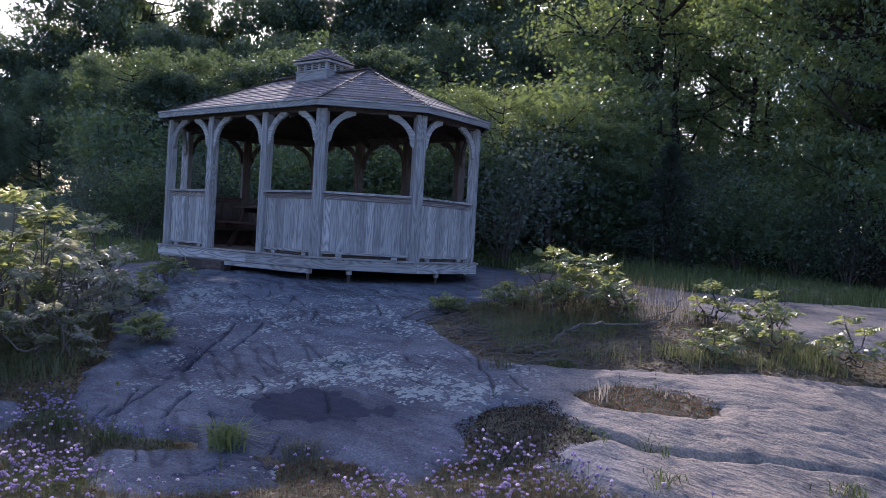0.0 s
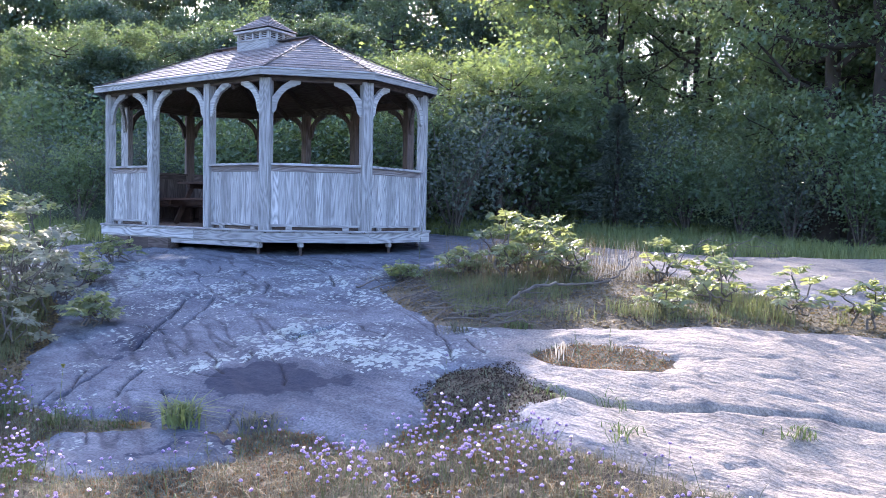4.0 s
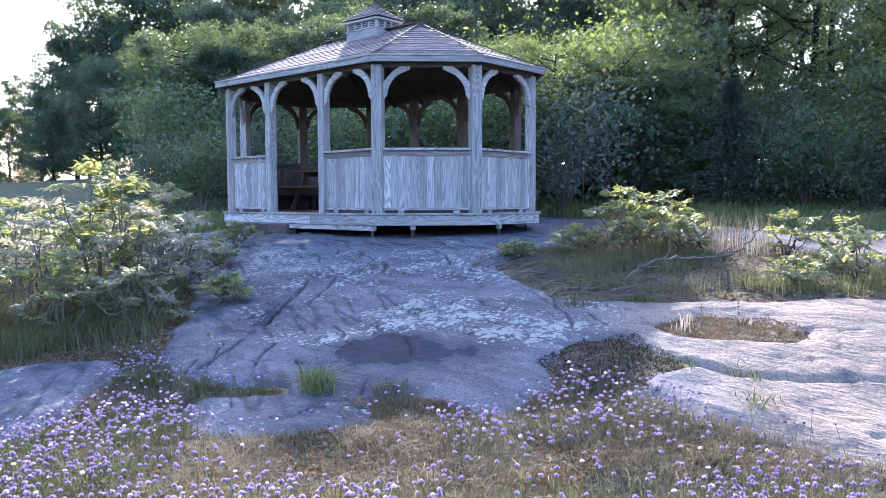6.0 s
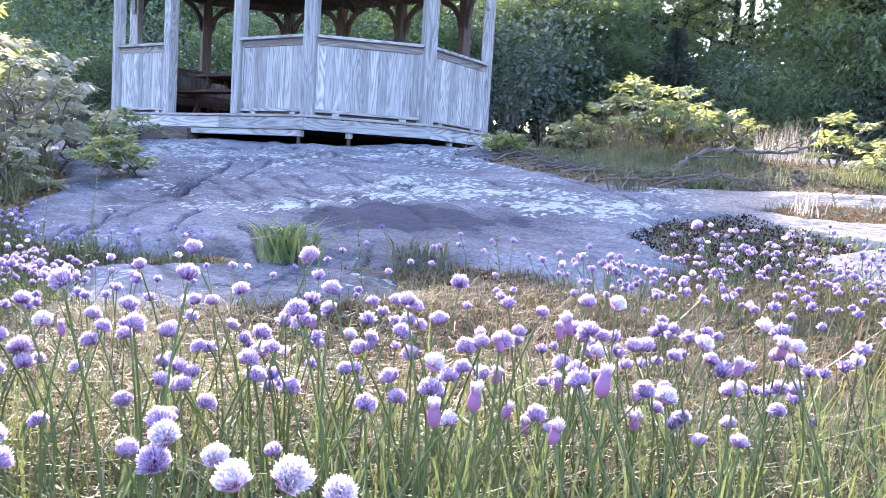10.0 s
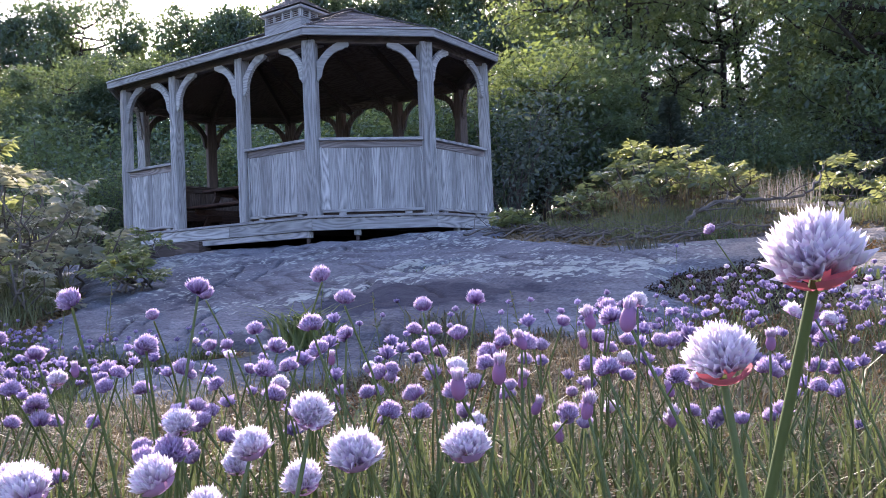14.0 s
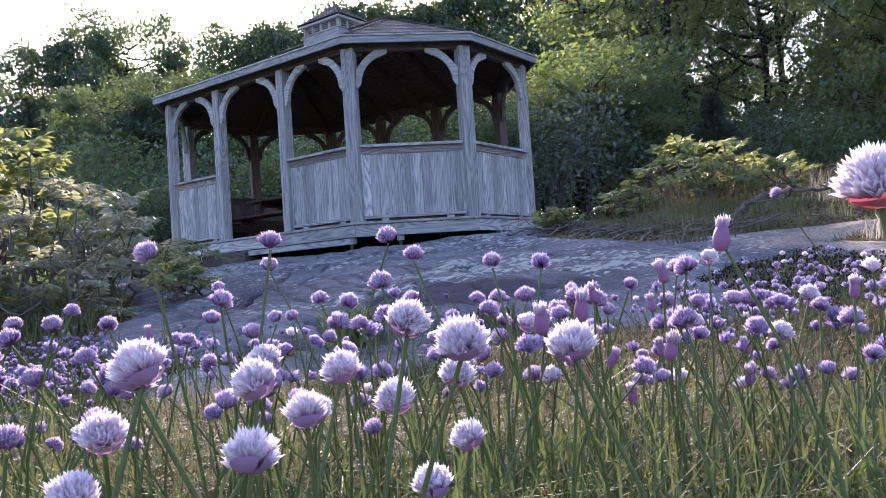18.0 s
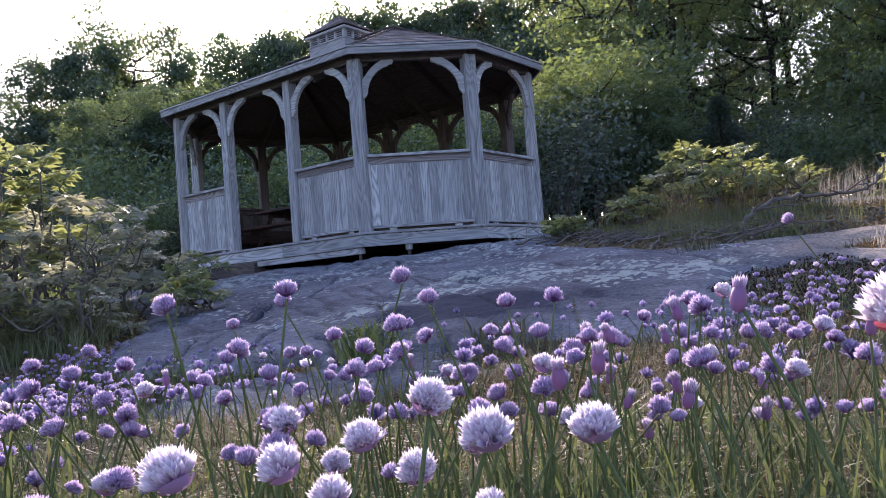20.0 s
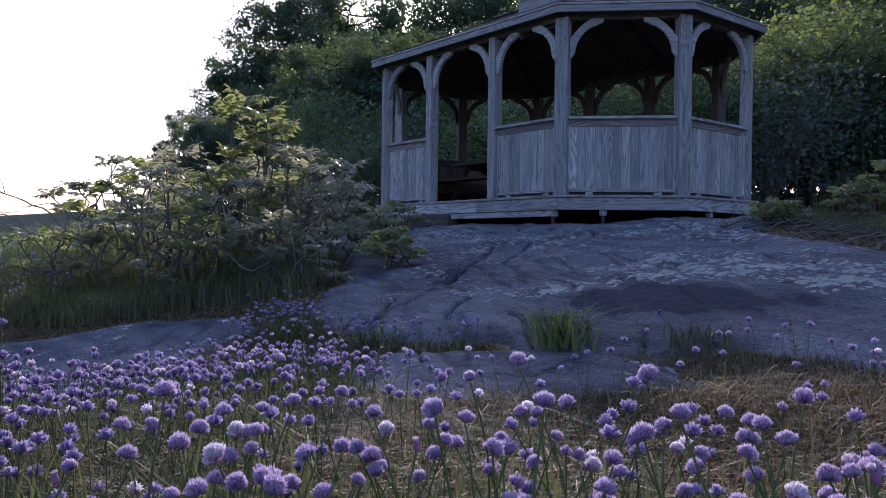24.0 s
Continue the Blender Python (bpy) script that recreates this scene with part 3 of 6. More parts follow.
flow = l + 0.22 * s + 0.25 * fbm(s * 0.6, l * 0.6, 3)
groove = smooth(0.10, 0.0, np.abs(fbm(flow * 5.5, s * 0.7, 41, 3) - 0.5)) * smooth(0.42, 0.6, fbm(s * 1.2, l * 1.2, 43)) * 0.6
for (a, b), (c, e), w, deep in CRACKS:
    u = np.clip(((s - a) * (c - a) + (l - b) * (e - b)) / ((c - a) ** 2 + (e - b) ** 2), 0, 1)
    gap = np.hypot(s - a - u * (c - a), l - b - u * (e - b) + 0.05 * (vnoise(s * 7, l * 7, 77) - 0.5))
    groove = np.maximum(groove, np.exp(-((gap / (0.5 * w)) ** 2)))
layer(data, "groove", groove)
# mask of the painted sunlight: right-hand slab and the ledge behind the pocket
layer(data, "pale", smooth(1.3, 2.2, l) * smooth(6.4, 5.4, s) + 0.8 * smooth(3.8, 5.0, l) * smooth(6.0, 7.5, s))
tagged(new("rock_outcrop", data), "smooth glaciated gneiss outcrop with pale lichen, dark stains and cracks", "rock", kind="structure")


def ground_z(s, l):
    """The height of whatever lies on top, as floats."""
    s, l = np.array([s], float), np.array([l], float)
    return float(np.maximum(rock_top(s, l), soil_top(s, l))[0])


def on_ground(s, l, sink=0.01):
    x, y = xy(s, l)
    return float(x), float(y), ground_z(s, l) - sink


# ---- the gazebo ----
GX, GY, DECK = -9.81, 9.91, 1.42
gazebo = thing("gazebo", "weathered grey wooden gazebo with shingled roof and louvred cupola", "gazebo", (GX, GY, DECK))


def ring(hx, hy, fl, ch, more):
    """The eight corners of the long octagon, from the front left, the way round by the right; the left end is longer by more."""
    return [Vector(p).to_3d() for p in ((-fl - more, -hy), (fl, -hy), (hx, -ch), (hx, ch), (fl, hy), (-fl - more, hy), (-hx - more, ch), (-hx - more, -ch))]


EDGE, EAVE, POST = ring(2.95, 1.82, 1.87, 0.75, 0.09), ring(3.02, 1.89, 1.90, 0.78, 0.13), ring(2.82, 1.69, 1.81, 0.70, 0.09)


def along(a, b, z=0.0, out=0.0, at=0.5):
    """A pose on the way from a to b: x along it, y to the inside."""
    d = b - a
    p = a.lerp(b, at)
    n = Vector((-d.y, d.x, 0)).normalized()
    p = p - n * out
    return pose(p.x, p.y, z, 0, 0, math.degrees(math.atan2(d.y, d.x)))


# deck
rows = 26
for k in range(rows):
    y0 = -1.80 + 3.6 * (k + 0.5) / rows
    half = 2.93 if abs(y0) < 0.75 else 2.93 - (abs(y0) - 0.75) * 1.03
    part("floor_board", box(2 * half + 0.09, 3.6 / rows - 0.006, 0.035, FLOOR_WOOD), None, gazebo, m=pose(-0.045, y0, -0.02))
for k in range(8):
    a, b = EDGE[k], EDGE[(k + 1) % 8]
    n = (b - a).length
    part("deck_edge_board", box(n + 0.02, 0.04, 0.03, GREY_WOOD_X), None, gazebo, m=along(a, b, -0.012, 0.008))
    pieces = ((0.31, 0.62), (0.81, 0.38)) if k == 0 else ((0.5, 1.0),)
    for at, share in pieces:
        part("rim_board", box(n * share - 0.004, 0.035, 0.145, GREY_WOOD_X), None, gazebo, m=along(a, b, -0.102, -0.012, at))
    if k in (0, 7):
        part("lower_beam", box(n * 0.96, 0.08, 0.075, GREY_WOOD_X), None, gazebo, m=along(a, b, -0.215, -0.06))
for x0 in (-2.3, -1.15, 0.0, 1.15, 2.3):
    part("joist", box(0.05, 3.2 if abs(x0) < 2 else 2.4, 0.13, DARK_WOOD), None, gazebo, m=pose(x0, 0, -0.11))
for x0, y0, w in ((-1.42, -1.74, 0.42), (-0.93, -1.72, 0.46), (-0.4, -1.76, 0.5)):
    s0, l0 = sl(GX + x0, GY + y0)
    gz = ground_z(s0, l0) - DECK
    tall = -0.19 - gz
    part("crib_block", box(w, 0.2, tall, UNDER_SHADE_WOOD), None, gazebo, m=pose(x0, y0, gz + tall / 2))
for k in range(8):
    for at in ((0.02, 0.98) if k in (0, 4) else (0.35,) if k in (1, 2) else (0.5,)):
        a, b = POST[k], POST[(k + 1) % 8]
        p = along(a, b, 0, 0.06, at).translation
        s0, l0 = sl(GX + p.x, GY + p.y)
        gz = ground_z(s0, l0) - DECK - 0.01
        leg = part("support_post", box(0.035, 0.035, -0.17 - gz, UNDER_SHADE_WOOD), None, gazebo, m=pose(p.x, p.y, (gz - 0.17) / 2))
        part("support_bracket", box(0.07, 0.07, 0.07, CONCRETE, 0.008), None, leg, m=pose(0, 0, (-0.17 - gz) / 2 - 0.035))

# posts


def post_mesh(wide, deep, tall, material):
    """A post with a shallow groove down its outer face."""
    g, w, d = 0.008, wide / 2, deep / 2
    prof = [(-w, -d + g), (-w + g, -d), (-g - 0.016, -d), (-0.016, -d + g), (0.016, -d + g), (g + 0.016, -d), (w - g, -d), (w, -d + g), (w, d - g), (w - g, d), (-w + g, d), (-w, d - g)]
    bm = bmesh.new()
    f = bm.faces.new([bm.verts.new((x, y, 0)) for x, y in prof])
    top = bmesh.ops.extrude_face_region(bm, geom=[f])
    bmesh.ops.translate(bm, vec=(0, 0, tall), verts=[v for v in top["geom"] if isinstance(v, bmesh.types.BMVert)])
    bmesh.ops.recalc_face_normals(bm, faces=bm.faces)
    data = bpy.data.meshes.new("post")
    bm.to_mesh(data)
    bm.free()
    data.materials.append(material)
    return data


CORNER_POST, SIDE_POST = post_mesh(0.16, 0.14, 2.14, GREY_WOOD), post_mesh(0.125, 0.15, 2.14, GREY_WOOD)
BACK_POST, BACK_SIDE_POST = post_mesh(0.16, 0.14, 2.14, SHELTERED_SHADE_WOOD), post_mesh(0.125, 0.15, 2.14, SHELTERED_SHADE_WOOD)
BAYS = []
for k in range(8):
    a, b = POST[k], POST[(k + 1) % 8]
    cuts = (0, 0.31, 0.675, 1) if k == 0 else (0, 1 / 3, 2 / 3, 1) if k == 4 else (0, 1)
    BAYS += [(a.lerp(b, u), a.lerp(b, v), k, n) for n, (u, v) in enumerate(zip(cuts, cuts[1:]))]
    prev = POST[k - 1]
    d = ((b - a).normalized() + (a - prev).normalized())
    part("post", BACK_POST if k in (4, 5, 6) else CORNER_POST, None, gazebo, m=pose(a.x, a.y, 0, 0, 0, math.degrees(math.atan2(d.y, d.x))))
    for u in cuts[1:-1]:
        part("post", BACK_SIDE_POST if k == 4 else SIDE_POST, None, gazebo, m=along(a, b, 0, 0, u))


def bracket_mesh(material):
    """A sawn brace: a scroll foot against the post, a broad arm swept out to the beam, a notched tip."""
    outer = [(0.0, -0.47), (0.022, -0.475), (0.034, -0.45), (0.05, -0.435), (0.066, -0.40), (0.074, -0.34), (0.098, -0.27), (0.145, -0.195), (0.205, -0.135), (0.275, -0.095), (0.325, -0.082), (0.345, -0.062), (0.385, -0.055), (0.40, -0.03), (0.395, -0.0)]
    inner = [(0.255, -0.0), (0.20, -0.035), (0.13, -0.088), (0.07, -0.155), (0.028, -0.21), (0.0, -0.235)]
    pts = outer + inner
    bm = bmesh.new()
    n = len(pts)
    front, back = [bm.verts.new((x, -0.024, z)) for x, z in pts], [bm.verts.new((x, 0.024, z)) for x, z in pts]
    bm.faces.new(front)
    bm.faces.new(back[::-1])
    for i in range(n):
        bm.faces.new((front[i], back[i], back[(i + 1) % n], front[(i + 1) % n]))
    bmesh.ops.recalc_face_normals(bm, faces=bm.faces)
    bmesh.ops.triangulate(bm, faces=[f for f in bm.faces if len(f.verts) > 4])
    data = bpy.data.meshes.new("bracket")
    bm.to_mesh(data)
    bm.free()
    data.materials.append(material)
    return data


BRACKET, BACK_BRACKET = bracket_mesh(BRACKET_WOOD), bracket_mesh(SHELTERED_SHADE_WOOD)
for a, b, k, n in BAYS:
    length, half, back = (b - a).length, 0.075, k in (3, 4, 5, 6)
    upright, level = (SHELTERED_SHADE_WOOD, SHELTERED_SHADE_WOOD_X) if back else (GREY_WOOD, GREY_WOOD_X)
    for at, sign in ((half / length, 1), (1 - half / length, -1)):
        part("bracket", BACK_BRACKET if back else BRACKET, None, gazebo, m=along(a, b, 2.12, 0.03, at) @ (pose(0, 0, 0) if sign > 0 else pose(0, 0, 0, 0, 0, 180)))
    # header beams take the dark brown too: eave shadow in the colour
    part("header_beam", box(length, 0.09, 0.12, SHELTERED_SHADE_WOOD_X), None, gazebo, m=along(a, b, 2.17, 0))
    if k == 0 and n == 1:
        continue
    clear = length - 0.15
    wall = part("wall_panel", box(clear, 0.05, 0.085, level if back else SHADED_RAIL_WOOD), None, gazebo, m=along(a, b, 0.875, 0.0))
    part("cap_rail", box(clear + 0.01, 0.13, 0.034, level), None, wall, m=pose(0, -0.008, 0.06))
    part("bottom_rail", box(clear, 0.05, 0.036, level), None, wall, m=pose(0, 0, -0.811))
    # added dark board behind the bottom slot, standing in for the shade inside
    part("kick_board", box(clear, 0.016, 0.075, SHELTERED_SHADE_WOOD_X), None, wall, m=pose(0, 0.033, -0.836))
    for x0 in (-0.3 * clear, 0.34 * clear):
        part("spacer_block", box(0.09, 0.04, 0.044, level), None, wall, m=pose(x0, 0, -0.853))
    for x0 in (-clear / 2 + 0.016, clear / 2 - 0.016):
        part("batten", box(0.032, 0.03, 0.757, upright), None, wall, m=pose(x0, -0.016, -0.414))
    count = max(6, round(clear / 0.105))
    for i in range(count):
        w = clear / count
        part("plank", box(w, 0.022, 0.765, upright, 0.006), None, wall, m=pose(-clear / 2 + (i + 0.5) * w, -0.004, -0.415))

# roof: eight slopes of shingle courses over a boarded underside
APEX = [Vector((-1.17, 0, 3.09)), Vector((1.08, 0, 3.09))]
tips = [(0, 1), (1, 1), (1, 1), (1, 1), (1, 0), (0, 0), (0, 0), (0, 0)]
LIP = 2.235


def slab_mesh(name, a, b, c, d, thick, material):
    """A sloping board between the lower edge a-b and the upper edge c-d."""
    n = (b - a).cross(d - a).normalized() * thick
    low, high = [a, b, c, d], [p + n for p in (a, b, c, d)]
    faces = [(3, 2, 1, 0), (4, 5, 6, 7), (0, 1, 5, 4), (1, 2, 6, 5), (2, 3, 7, 6), (3, 0, 4, 7)]
    return mesh_of(name, low + high, faces, material)


COURSES = 15
for k in range(8):
    a, b = EAVE[k].copy(), EAVE[(k + 1) % 8].copy()
    a.z = b.z = LIP
    c, d = APEX[tips[k][1]], APEX[tips[k][0]]
    ma, mb = a * 0.985, b * 0.985
    ma.z = mb.z = LIP - 0.02
    down = Vector((0, 0, 0.05))
    part("roof_deck", slab_mesh("roof_deck", ma, mb, c - down, d - down, 0.02, UNDER_SHADE_WOOD), None, gazebo)
    n = (b - a).length
    part("eave_fascia", box(n + 0.015, 0.03, 0.08, GREY_WOOD_X), None, gazebo, m=along(EAVE[k], EAVE[(k + 1) % 8], LIP - 0.035, 0.0))
    part("drip_edge", box(n + 0.03, 0.035, 0.022, GREY_WOOD_X), None, gazebo, m=along(EAVE[k], EAVE[(k + 1) % 8], LIP + 0.018, 0.012))
    side = (b - a).normalized()
    for i in range(COURSES):
        u, v = i / COURSES, min(1, (i + 1.12) / COURSES)
        p, q, r, w = a.lerp(d, u), b.lerp(c, u), b.lerp(c, v), a.lerp(d, v)
        lift = Vector((0, 0, 0.007 + 0.003 * (i * 7 % 3)))
        part("shingle_course", slab_mesh("shingle_course", p + lift, q + lift, r, w, 0.007, SHINGLE), None, gazebo)
for k in range(8):
    low, tip = EAVE[k].copy(), APEX[tips[k][0]]
    low.z = LIP
    for i in range(12):
        p, q = low.lerp(tip, i / 12), low.lerp(tip, (i + 1.1) / 12)
        m = look(p.lerp(q, 0.5) + Vector((0, 0, 0.034)), q + Vector((0, 0, 0.03)))
        part("hip_cap", box(0.05, 0.012, (q - p).length, CAP_SHADOW_SHINGLE), None, gazebo, m=m)
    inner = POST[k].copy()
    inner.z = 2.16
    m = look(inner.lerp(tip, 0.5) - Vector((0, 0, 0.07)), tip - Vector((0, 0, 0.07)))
    part("rafter", box(0.045, 0.11, (tip - inner).length, UNDER_SHADE_WOOD), None, gazebo, m=m)
for i in range(12):
    part("ridge_cap", box(0.21, 0.16, 0.014, SHINGLE), None, gazebo, m=pose(-1.13 + 0.197 * i, 0, 3.125, 0, 3, 0))
for u in (0.2, 0.4, 0.6, 0.8):
    for k, tip_y in ((0, 1), (4, -1)):
        a = POST[k].lerp(POST[(k + 1) % 8], u)
        a.z = 2.16
        t = Vector((max(-1.0, min(1.0, a.x)), 0, 3.05))
        part("rafter", box(0.04, 0.1, (t - a).length, UNDER_SHADE_WOOD), None, gazebo, m=look(a.lerp(t, 0.5) - Vector((0, 0, 0.08)), t - Vector((0, 0, 0.08))))

# cupola
cupola = part("cupola", box(0.77, 0.55, 0.33, GREY_WOOD_X), None, gazebo, "louvred cupola with its own little shingled roof", pose(-0.045, 0, 2.965))
part("sill", box(0.80, 0.58, 0.018, GREY_WOOD_X), None, cupola, m=pose(0, 0, 0.168))
part("core", box(0.66, 0.44, 0.12, DARK_WOOD), None, cupola, m=pose(0, 0, 0.235))
for turn, wide, deep, bars in ((0, 0.74, 0.26, 5), (90, 0.52, 0.37, 4), (180, 0.74, 0.26, 5), (270, 0.52, 0.37, 4)):
    r = pose(0, 0, 0, 0, 0, turn)
    for i in range(bars):
        part("mullion", box(0.036, 0.036, 0.125, GREY_WOOD), None, cupola, m=r @ pose((wide - 0.036) * (i / (bars - 1) - 0.5), -deep, 0.238))
    for j in range(4):
        part("louvre_slat", box(wide - 0.05, 0.028, 0.009, GREY_WOOD_X), None, cupola, m=r @ pose(0, -deep + 0.004, 0.192 + 0.03 * j, 35))
part("cupola_fascia", box(0.86, 0.64, 0.04, GREY_WOOD_X), None, cupola, m=pose(0, 0, 0.315))
roof = [Vector((x * 0.45, y * 0.34, 0.335)) for x, y in ((-1, -1), (1, -1), (1, 1), (-1, 1))]
peaks = [Vector((x, 0, 0.60)) for x in (-0.08, 0.08, 0.08, -0.08)]
for k in range(4):
    a, b, c, d = roof[k], roof[(k + 1) % 4], peaks[(k + 1) % 4], peaks[k]
    for i in range(6):
        u, v = i / 6, min(0.995, (i + 1.1) / 6)
        up = Vector((0, 0, 0.012))
        part("shingle_course", slab_mesh("shingle_course", a.lerp(d, u) + up, b.lerp(c, u) + up, b.lerp(c, v), a.lerp(d, v), 0.01, SHINGLE), None, cupola)
part("peak_cap", box(0.22, 0.07, 0.025, SHINGLE), None, cupola, m=pose(0, 0, 0.607))

# picnic table and wall benches inside
table = thing("picnic_table", "dark brown wooden picnic table with attached benches on the deck", "table", (GX - 1.14, GY + 0.1, DECK))
for i in range(5):
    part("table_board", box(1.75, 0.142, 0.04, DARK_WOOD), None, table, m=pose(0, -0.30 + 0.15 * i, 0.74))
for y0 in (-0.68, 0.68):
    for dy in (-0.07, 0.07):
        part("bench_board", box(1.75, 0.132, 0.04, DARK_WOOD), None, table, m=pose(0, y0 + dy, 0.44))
for x0 in (-0.62, 0.62):
    for sgn in (-1, 1):
        part("leg", box(0.04, 0.09, 0.84, DARK_WOOD), None, table, m=pose(x0, sgn * 0.40, 0.375, sgn * 28))
    part("bench_bearer", box(0.04, 1.5, 0.09, DARK_WOOD), None, table, m=pose(x0 + 0.042, 0, 0.375))
    part("top_bearer", box(0.04, 0.7, 0.08, DARK_WOOD), None, table, m=pose(x0 + 0.042, 0, 0.68))
    part("brace", box(0.04, 0.06, 0.62, DARK_WOOD), None, table, m=pose(x0 * 0.6, 0, 0.52, 0, 48 if x0 > 0 else -48))
for a, b, k, n in BAYS:
    if k in (3, 4, 5, 6):
        length = (b - a).length - 0.35
        m0 = pose(GX, GY, DECK) @ along(a, b, 0, -0.28)
        bench = thing("wall_bench", "dark brown wooden bench along the inside of the half wall", "bench", group="benches inside the gazebo")
        bench.matrix_basis = m0
        for i in range(3):
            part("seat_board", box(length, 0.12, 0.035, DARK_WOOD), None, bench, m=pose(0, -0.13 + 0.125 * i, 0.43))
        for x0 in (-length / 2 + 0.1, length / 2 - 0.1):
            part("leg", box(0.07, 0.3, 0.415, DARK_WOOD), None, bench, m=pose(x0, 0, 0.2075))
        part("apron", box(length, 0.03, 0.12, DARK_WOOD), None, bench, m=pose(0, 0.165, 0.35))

# ---- plants ----
rng = np.random.default_rng(7)


class Bunch:
    """Gathers pieces into one mesh."""

    def __init__(self):
        self.v, self.f3, self.f4, self.n = [], [], [], 0

    def add(self, verts, tris=None, quads=None):
        if tris is not None:
            self.f3.append(np.asarray(tris) + self.n)
        if quads is not None:
            self.f4.append(np.asarray(quads) + self.n)
        self.v.append(np.asarray(verts, float))
        self.n += len(verts)

    def tube(self, pts, radii, sides=5):
        pts = np.asarray(pts, float)
        m = len(pts)
        d = np.gradient(pts, axis=0)
        d /= np.linalg.norm(d, axis=1, keepdims=True) + 1e-9
        side = np.cross(d, (0.31, 0.17, 0.93))
        side /= np.linalg.norm(side, axis=1, keepdims=True) + 1e-9
        up = np.cross(side, d)
        a = np.arange(sides) * 2 * np.pi / sides
        rings = pts[:, None] + np.asarray(radii)[:, None, None] * (np.cos(a)[None, :, None] * side[:, None] + np.sin(a)[None, :, None] * up[:, None])
        i = np.arange(m * sides).reshape(m, sides)
        j = np.roll(i, -1, 1)
        self.add(rings.reshape(-1, 3), quads=np.stack([i[:-1], j[:-1], j[1:], i[1:]], -1).reshape(-1, 4))

    def mesh(self, name, material, smooth_all=False):
        v = np.concatenate(self.v)
        if self.f4 and self.f3:
            faces = [list(q) for q in np.concatenate(self.f4)] + [list(q) for q in np.concatenate(self.f3)]
        else:
            faces = np.concatenate(self.f4 or self.f3)
        return mesh_of(name, v, faces, material, smooth_all)


def unit(v):
    return v / (np.linalg.norm(v, axis=-1, keepdims=True) + 1e-9)


def leaves(bunch, at, way, normal, length, width, fold=0.25):
    """Folded diamond leaves, two triangles each: at (n, 3), along way, facing normal."""
    n = len(at)
    way = unit(way)
    side = unit(np.cross(way, normal))
    up = np.cross(side, way)
    length, width = np.broadcast_to(length, n)[:, None], np.broadcast_to(width, n)[:, None]
    mid = at + way * length * 0.45 + up * width * fold
    v = np.stack([at, mid - side * width / 2, at + way * length, mid + side * width / 2], 1).reshape(-1, 3)
    i = np.arange(n)[:, None] * 4
    bunch.add(v, tris=np.concatenate([i + [0, 2, 1], i + [0, 3, 2]], 0))


def broadleaf(seed, leaf_count, low=0.12, spread=0.25, leaf=0.15, thin=0.0, limbs=22, domed=False):
    """Trunk and crown meshes of a tree 10 high: limbs from low down, leaves in clumps round the twigs."""
    r = np.random.default_rng(seed)
    wood_b, crown = Bunch(), Bunch()
    bend = r.normal(0, 0.35, 2)
    zs = np.linspace(-0.3, 8.6, 9)
    axis_pts = np.stack([bend[0] * (zs / 8) ** 2 + 0.12 * np.sin(zs + seed), bend[1] * (zs / 8) ** 2 + 0.12 * np.cos(1.3 * zs), zs], -1)
    wood_b.tube(axis_pts, np.interp(zs, (-0.3, 0.4, 8.6), (0.26, 0.18, 0.02)), 7)
    tips = []
    for k in range(limbs):
        h = 10 * (low + ((0.93 if domed else 0.84) - low) * (k + r.random()) / limbs)
        root = np.array([np.interp(h, zs, axis_pts[:, i]) for i in range(3)])
        a = k * 2.4 + r.normal(0, 0.5)
        prof = math.sin(math.pi * min(1, max(0.12, (h / 10 - low * 0.5) / (1.02 - low * 0.5)))) ** 0.7
        if domed:
            prof = max(0.25, 1 - ((h / 10 - 0.48) / 0.52) ** 2) ** 0.5
        reach = 10 * spread * prof * r.uniform(0.65, 1.2)
        rise = r.uniform(0.1, 0.65) * reach + 0.2
        u = np.linspace(0, 1, 5)[:, None]
        end = root + [math.cos(a) * reach, math.sin(a) * reach, rise]
        pts = root + (end - root) * u + np.array([0, 0, -0.12 * reach]) * np.sin(np.pi * u) + r.normal(0, 0.05, (5, 3)) * u
        wood_b.tube(pts, np.linspace(0.055, 0.012, 5) * (1.4 - h / 14), 5)
        for j in range(7):
            w = r.uniform(0.3, 1.0)
            base = np.array([np.interp(w, u[:, 0], pts[:, i]) for i in range(3)])
            out = unit(np.array([math.cos(a + r.normal(0, 0.9)), math.sin(a + r.normal(0, 0.9)), r.uniform(-0.25, 0.7)]))
            tip = base + out * r.uniform(0.3, 0.9)
            wood_b.tube([base, (base + tip) / 2 + r.normal(0, 0.04, 3), tip], [0.013, 0.009, 0.004], 3)
            tips.append(tip)
        tips.append(end)
    tips.append(axis_pts[-1] + [0, 0, 0.5])
    tips.append(axis_pts[-1] + [0.2, 0.1, 0.9])
    tips = np.array(tips)
    if thin:
        tips = tips[r.random(len(tips)) > thin]
    pick = r.integers(0, len(tips), leaf_count)
    weight = r.uniform(0.5, 1.2, len(tips))
    at = tips[pick] + r.normal(0, 1, (leaf_count, 3)) * np.array([0.34, 0.34, 0.22 if domed else 0.12]) * weight[pick, None]
    way = r.normal(0, 1, (leaf_count, 3)) + [0, 0, -0.5]
    normal = r.normal(0, 0.5, (leaf_count, 3)) + [0, 0, 1.0]
    size = leaf * r.uniform(0.6, 1.25, leaf_count)
    leaves(crown, at, way, normal, size, size * 0.62)
    return wood_b, crown


